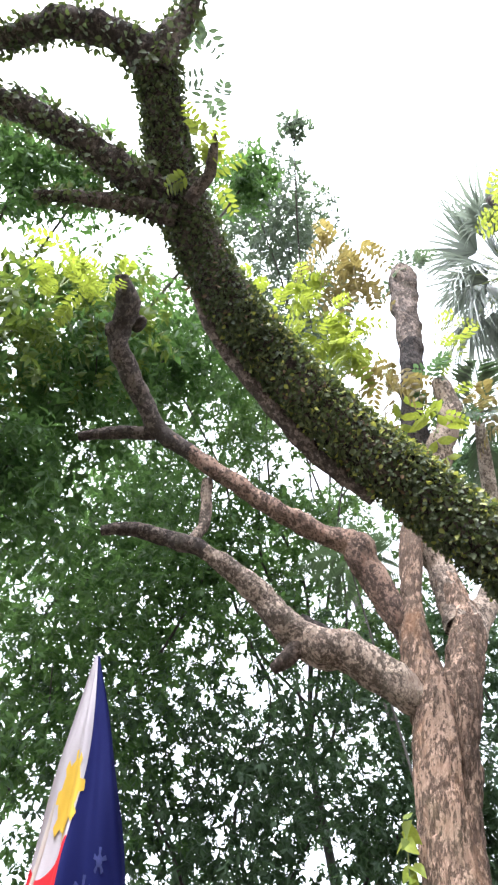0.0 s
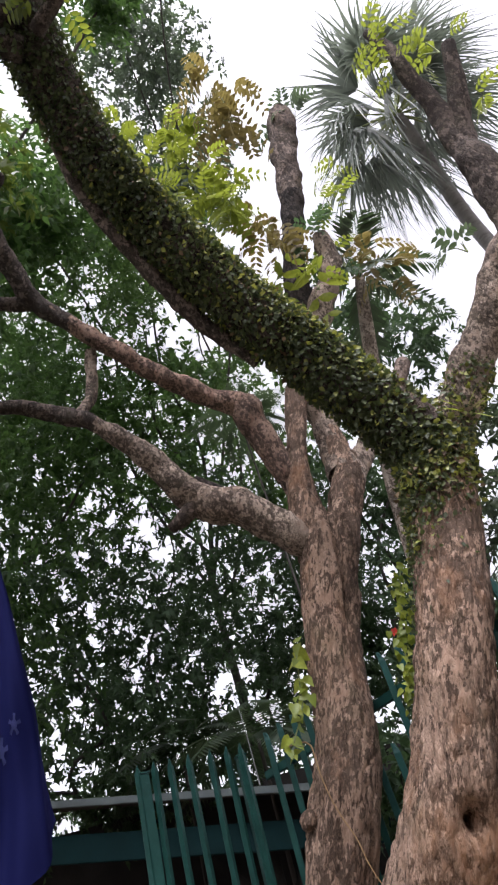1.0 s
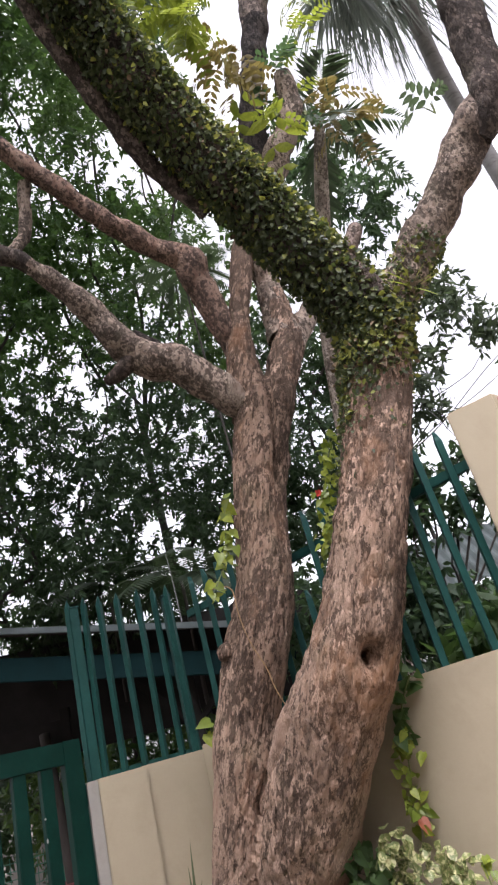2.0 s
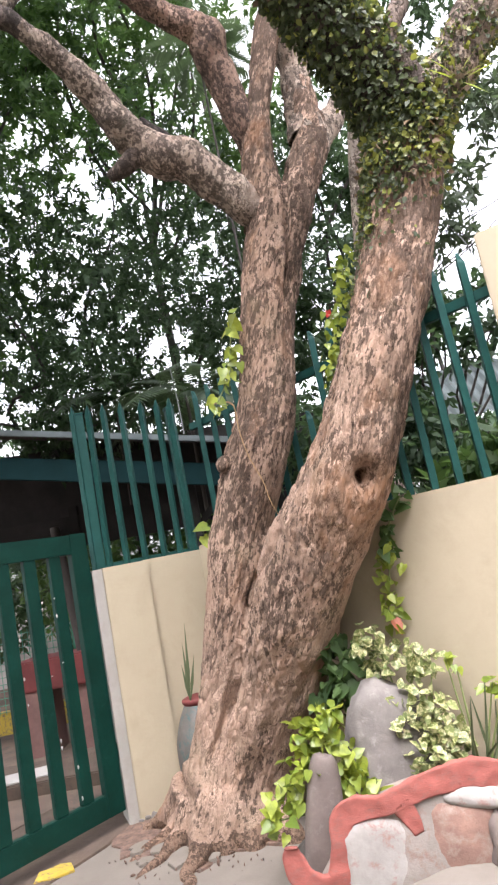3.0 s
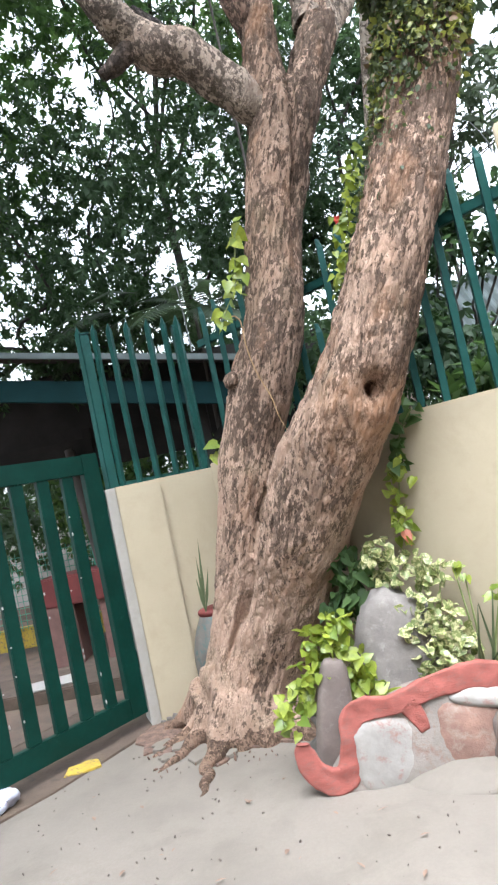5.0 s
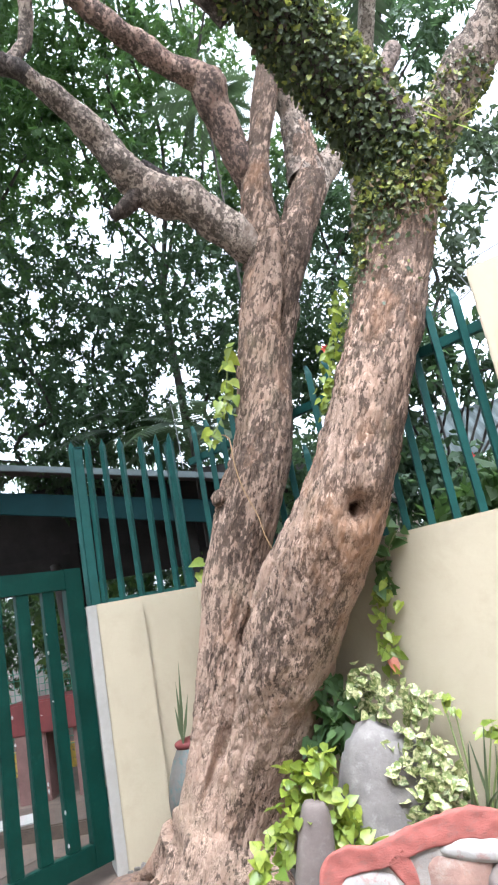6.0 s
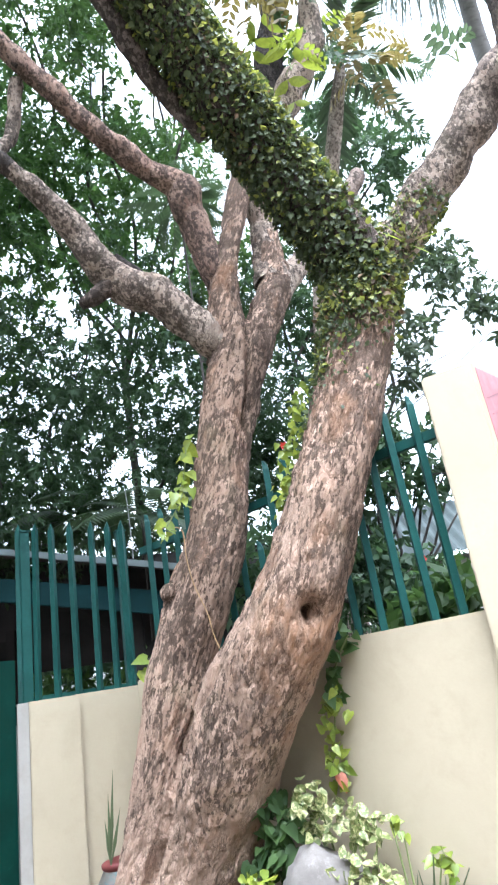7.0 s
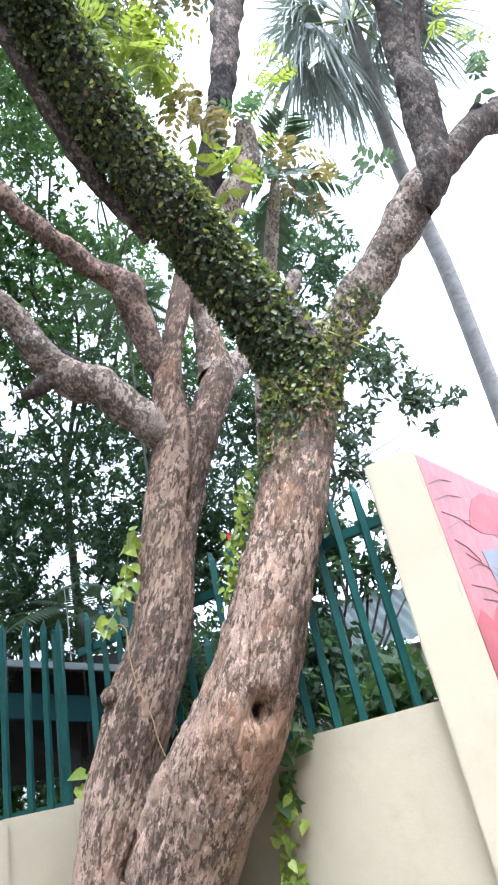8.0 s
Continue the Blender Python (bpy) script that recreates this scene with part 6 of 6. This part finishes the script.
bush("bright yellow-green pothos spilling over the upright stone", "pothos", POTHOS, [(0.06, 3.24, 0.66, 0.11), (-0.06, 3.2, 0.5, 0.10), (-0.16, 3.2, 0.38, 0.09), (-0.22, 3.2, 0.3, 0.07), (0.12, 3.22, 0.5, 0.10), (0.18, 3.2, 0.38, 0.09), (0.24, 3.18, 0.32, 0.06), (-0.02, 3.22, 0.62, 0.09)], 290, 0.058, aspect=0.85, foot=(0.05, 3.32, 0.2))
bush("cream-edged variegated shrub between the stones", "variegated_shrub", VARIEGATED, [(0.38, 3.40, 0.98, 0.09), (0.44, 3.38, 0.9, 0.10), (0.55, 3.34, 0.86, 0.10), (0.52, 3.28, 0.68, 0.10), (0.60, 3.22, 0.6, 0.12), (0.56, 3.2, 0.46, 0.10), (0.5, 3.18, 0.38, 0.06), (0.66, 3.2, 0.5, 0.09), (0.66, 3.3, 0.84, 0.06), (0.44, 3.25, 0.6, 0.05)], 420, 0.058, "oval", 0.75, foot=(0.55, 3.36, 0.15))
bush("dark green bush against the trunk and wall", "green_bush", LEAF_MID, [(0.24, 3.55, 0.92, 0.12), (0.3, 3.5, 0.78, 0.12), (0.2, 3.55, 0.72, 0.12), (0.34, 3.55, 0.62, 0.12)], 170, 0.085, foot=(0.28, 3.58, 0.2))
bush("small yellow-green sprig among the spikes", "sprig", POTHOS, [(0.72, 3.26, 0.86, 0.035), (0.76, 3.24, 0.8, 0.03), (0.88, 3.14, 0.72, 0.05), (0.9, 3.12, 0.66, 0.04)], 24, 0.06, foot=(0.75, 3.2, 0.2))
spiky = thing("spiky_plant", "clump of upright spiky grey-green leaves", "plant", "plants of the rock bed", at=(0.76, 3.2, 0.3))
sp_inv = Matrix.Translation((-0.76, -3.2, -0.3))
for k in range(13):
    a, el = rng.uniform(0, 2 * math.pi), rng.uniform(0.5, 1.5)
    d = np.array((math.cos(a) * math.cos(el), math.sin(a) * math.cos(el) * 0.5 - 0.15, math.sin(el)))
    ln = rng.uniform(0.28, 0.5)
    q = np.array((0.76, 3.16, 0.32)) + rng.normal(size=3) * (0.05, 0.03, 0.01)
    side = np.cross(d, (0, -1, 0.2))
    side /= np.linalg.norm(side)
    nn = np.cross(side, d)
    pts = []
    for t, w in ((0, 0.007), (0.35, 0.008), (0.7, 0.005), (1, 0.001)):
        c = q + d * ln * t + np.array((0, 0, -0.12)) * t * t * math.cos(el)
        pts += [c - side * w + nn * 0.006, c - nn * 0.004, c + side * w + nn * 0.006]
    f = []
    for r in range(3):
        for c in range(2):
            f.append((r * 3 + c, r * 3 + c + 1, r * 3 + c + 4, r * 3 + c + 3))
    part_mesh("leaf", np.array(pts), np.array(f), SPIKE, spiky).matrix_parent_inverse = sp_inv
red = thing("dry_leaf", "single red-brown leaf caught on the vine", "leaf")
v, f = leaf_arrays(np.array([(0.56, 3.47, 1.04)]), np.array([(0.2, -0.4, -0.8)]), np.array([(0.2, -1.0, 0.3)]), [0.09], [0.06], "heart")
part_mesh("blade", v, f, RED_LEAF, red)

# jar behind the trunk
jar = thing("jar", "squat painted jar with a red rim half hidden behind the trunk", "jar", at=(-0.66, 4.37, 0))
j_inv = Matrix.Translation((0.66, -4.37, 0))
v, f = tube_arrays([(-0.66, 4.37, 0.0, 0.09), (-0.66, 4.37, 0.08, 0.13), (-0.66, 4.37, 0.22, 0.172), (-0.66, 4.37, 0.40, 0.178), (-0.66, 4.37, 0.55, 0.14), (-0.66, 4.37, 0.66, 0.085)], 0.02, 28)
quads_to_faces("body", v, f, JAR, jar).matrix_parent_inverse = j_inv
v, f = tube_arrays([(-0.66, 4.37, 0.65, 0.085), (-0.66, 4.37, 0.665, 0.098), (-0.66, 4.37, 0.685, 0.098), (-0.66, 4.37, 0.695, 0.08)], 0.01, 28)
quads_to_faces("rim", v, f, POT_RED, jar, "red painted rim").matrix_parent_inverse = j_inv
sw = thing("spiky_plant", "few dark sword leaves beside the trunk", "plant", at=(-0.78, 4.3, 0.7))
sw_inv = Matrix.Translation((0.78, -4.3, -0.7))
for dx, dy, ln in ((0.06, -0.02, 0.5), (0.02, -0.05, 0.38), (-0.05, 0.0, 0.24), (0.16, 0.0, 0.3)):
    d = np.array((dx * 1.6, dy, 1.0))
    v, f = leaf_arrays(np.array([(-0.69, 4.28, 0.68)]), d[None], np.array([(0.2, -1.0, 0.2)]), [ln], [0.021], "blade")
    part_mesh("leaf", v, f, SPIKE, sw).matrix_parent_inverse = sw_inv


# ---- flag on its leaning pole ----
flag = thing("flag", "limp blue, white and red flag on a bamboo pole", "flag", at=(-1.15, 1.36, 0))
f_inv = Matrix.Translation((1.15, -1.36, 0))
TIP, LOW_L, LOW_R = np.array((-0.735, 1.4, 2.615)), np.array((-0.905, 1.4, 1.72)), np.array((-0.56, 1.4, 1.84))


def cloth(u, v):
    """Across the hoist's fold (u) and down it (v)."""
    left, right = TIP + (LOW_L - TIP) * v, TIP + (0.012, 0, 0) + (LOW_R - TIP) * v
    q = left + (right - left) * u
    q = q + np.array((0.012 * math.sin(3.0 * v) * (u - 0.5), 0, 0))
    fold = 0.05 * v * math.sin(u * 9.0 + 1.2 * v) + 0.02 * v * math.sin(u * 21 + 3 * v) + 0.012 * math.sin(14 * v + 5 * u) * v
    return q + np.array((0, -abs(u - 0.42) * 0.10 * v + fold, -0.05 * math.sin(math.pi * u) * v))


def seam(v):
    return 0.66 - 0.34 * v + 0.03 * math.sin(7 * v) + max(0, v - 0.58) * 0.35


def red_line(a):
    return 0.56 + 0.03 * math.sin(a * 5)


def white_uv(a, b):
    v = b * red_line(a)
    return a * seam(v), v


def red_uv(a, b):
    v = red_line(a) + (1 - red_line(a)) * b
    return a * seam(v), v


def blue_uv(a, b):
    return seam(b) + (1 - seam(b)) * a, b


def panel(name, where, material, label, nu=30, nv=80, lift=0.0, field=None):
    pts = [cloth(*where(i / nu, j / nv)) + np.array((0, -lift, 0)) for i in range(nu + 1) for j in range(nv + 1)]
    n = nv + 1
    faces = [(i * n + j, (i + 1) * n + j, (i + 1) * n + j + 1, i * n + j + 1) for i in range(nu) for j in range(nv)]
    ob = part_mesh(name, np.array(pts), np.array(faces), material, field or flag, label, smooth=True)
    if not field:
        ob.matrix_parent_inverse = f_inv
    return ob


def print_uv(u0, v0, ru, rv, rays, inner):
    def where(a, b):
        th = 2 * math.pi * b
        r = a * (inner + (1 - inner) * (math.cos(rays * th) > 0.2))
        return u0 + ru * r * math.cos(th), v0 + rv * r * math.sin(th)
    return where


blue = panel("blue_field", blue_uv, FLAG_BLUE, "deep blue cloth")
white = panel("white_field", white_uv, FLAG_WHITE, "white cloth")
panel("red_field", red_uv, FLAG_RED, "red cloth")
panel("sun_print", print_uv(0.34, 0.41, 0.22, 0.115, 8, 0.78), FLAG_SUN, "yellow printed sun", 8, 96, 0.003, white)
panel("star_mark", print_uv(0.60, 0.66, 0.06, 0.035, 5, 0.45), FLAG_STAR, "pale star-shaped mark", 6, 60, 0.003, blue)
panel("star_mark", print_uv(0.74, 0.62, 0.05, 0.03, 5, 0.45), FLAG_STAR, "pale star-shaped mark", 6, 60, 0.003, blue)
v, f = tube_arrays([(-1.22, 1.425, 0.0, 0.011), (-0.975, 1.42, 1.30, 0.009), (-0.728, 1.41, 2.60, 0.006)], 0.08, 12, 0.02, 8, 0.05)
quads_to_faces("pole", v, f, WOOD, flag, "thin bamboo pole").matrix_parent_inverse = f_inv


# ---- small things on the ground ----
mark = bmesh.new()
prism(mark, [(-1.62, 3.79), (-1.635, 3.92), (-1.58, 3.935), (-1.53, 3.98), (-1.465, 3.965), (-1.414, 3.86), (-1.48, 3.83), (-1.52, 3.795), (-1.57, 3.80)], 0.004, 0.018, 0.002)
tagged(part("paint_mark", mark, YELLOW), "yellow paint patch on the gateway's edge", "paint mark", kind="structure")
bm = bmesh.new()
bmesh.ops.create_icosphere(bm, subdivisions=4, radius=1, matrix=pose(-1.93, 3.5, 0.06, 0, 0, 35) @ Matrix.Diagonal((0.17, 0.09, 0.06, 1)))
for v in bm.verts:
    v.co += v.normal * 0.03 * noise.fractal(v.co * 14, 1, 2, 4)
    v.co.z = max(v.co.z, 0.004)
tagged(part("plastic_bag", bm, BAG, smooth=True), "crumpled white printed plastic bag by the gate", "bag")
bm = bmesh.new()
soil_edge = [(-1.33, 4.44), (-1.17, 4.45), (-0.96, 4.45), (-0.56, 4.22), (-0.23, 3.94), (-0.22, 3.66), (-0.35, 3.73), (-0.45, 3.70), (-0.57, 3.74), (-0.63, 3.60), (-0.68, 3.56), (-0.74, 3.62), (-0.72, 3.75), (-0.82, 3.86), (-0.90, 3.78), (-0.98, 3.88), (-1.04, 3.80), (-1.10, 3.93), (-1.17, 3.90), (-1.2, 4.05), (-1.27, 4.11)]
prism(bm, soil_edge, -0.03, 0.011, 0.003)
bmesh.ops.triangulate(bm, faces=[fc for fc in bm.faces if len(fc.verts) > 4])
tagged(part("bare_soil", bm, ROOT_SOIL), "brown bare soil and bark crumbs round the roots", "soil", kind="structure")
for k, (x, y, wide, deep) in enumerate([(-0.79, 3.77, 0.075, 0.11), (-0.93, 3.92, 0.07, 0.06), (-1.07, 3.98, 0.06, 0.07), (-1.0, 3.80, 0.05, 0.05), (-0.62, 3.68, 0.05, 0.05)]):
    bm = bmesh.new()
    ring = []
    for j in range(14):
        a = 2 * math.pi * j / 14
        q = 1 + 0.55 * noise.noise(Vector((math.cos(a) * 1.7, math.sin(a) * 1.7, k * 3.1))) + 0.25 * noise.noise(Vector((math.cos(a) * 5, math.sin(a) * 5, k)))
        ring.append((x + wide * q * math.cos(a), y + deep * q * math.sin(a)))
    prism(bm, ring, -0.02, 0.017 + 0.004 * (k % 3), 0.003)
    tagged(part("concrete_chunk", bm, CONCRETE), "broken slab of concrete lifted by the roots", "concrete", "broken concrete round the roots")
bm = bmesh.new()
for k in range(70):
    x, y = rng.uniform(-1.15, -0.35), rng.uniform(3.5, 4.1)
    r = rng.uniform(0.004, 0.012)
    bmesh.ops.create_icosphere(bm, subdivisions=1, radius=r, matrix=pose(x, y, 0.013, 33 * k, 57 * k, 20 * k) @ Matrix.Diagonal((1.6, 0.8, 0.5, 1)))
tagged(part("rubble", bm, ROOT_SOIL), "crumbs of bark and broken concrete round the roots", "rubble", kind="stuff")
for k in range(46):
    x, y = rng.uniform(-1.4, 1.3), rng.uniform(2.3, 3.6)
    if x > -0.3 and y > 2.95:
        continue
    ob = part_mesh("leaf_litter", *leaf_arrays(np.array([(x, y, 0.012)]), np.array([(math.cos(k * 2.1), math.sin(k * 2.1), 0.1)]), np.array([(0.2 * math.sin(k), 0.2, 1.0)]), [rng.uniform(0.02, 0.07)], [rng.uniform(0.008, 0.022)], "oval"), LITTER)
    tagged(ob, "small curled dry leaf lying on the concrete", "dry leaf", "leaf litter")
bm = bmesh.new()
for k in range(260):
    x, y = rng.uniform(-1.6, 1.4), rng.uniform(2.2, 3.9)
    if x > -0.3 and y > 2.9:
        continue
    s = rng.uniform(0.002, 0.007)
    bmesh.ops.create_icosphere(bm, subdivisions=1, radius=s, matrix=pose(x, y, 0.006, 40 * k, 70 * k, 0) @ Matrix.Diagonal((1.3, 0.8, 0.6, 1)))
tagged(part("grit", bm, GRIT), "small dark grit scattered on the concrete", "grit", kind="stuff")
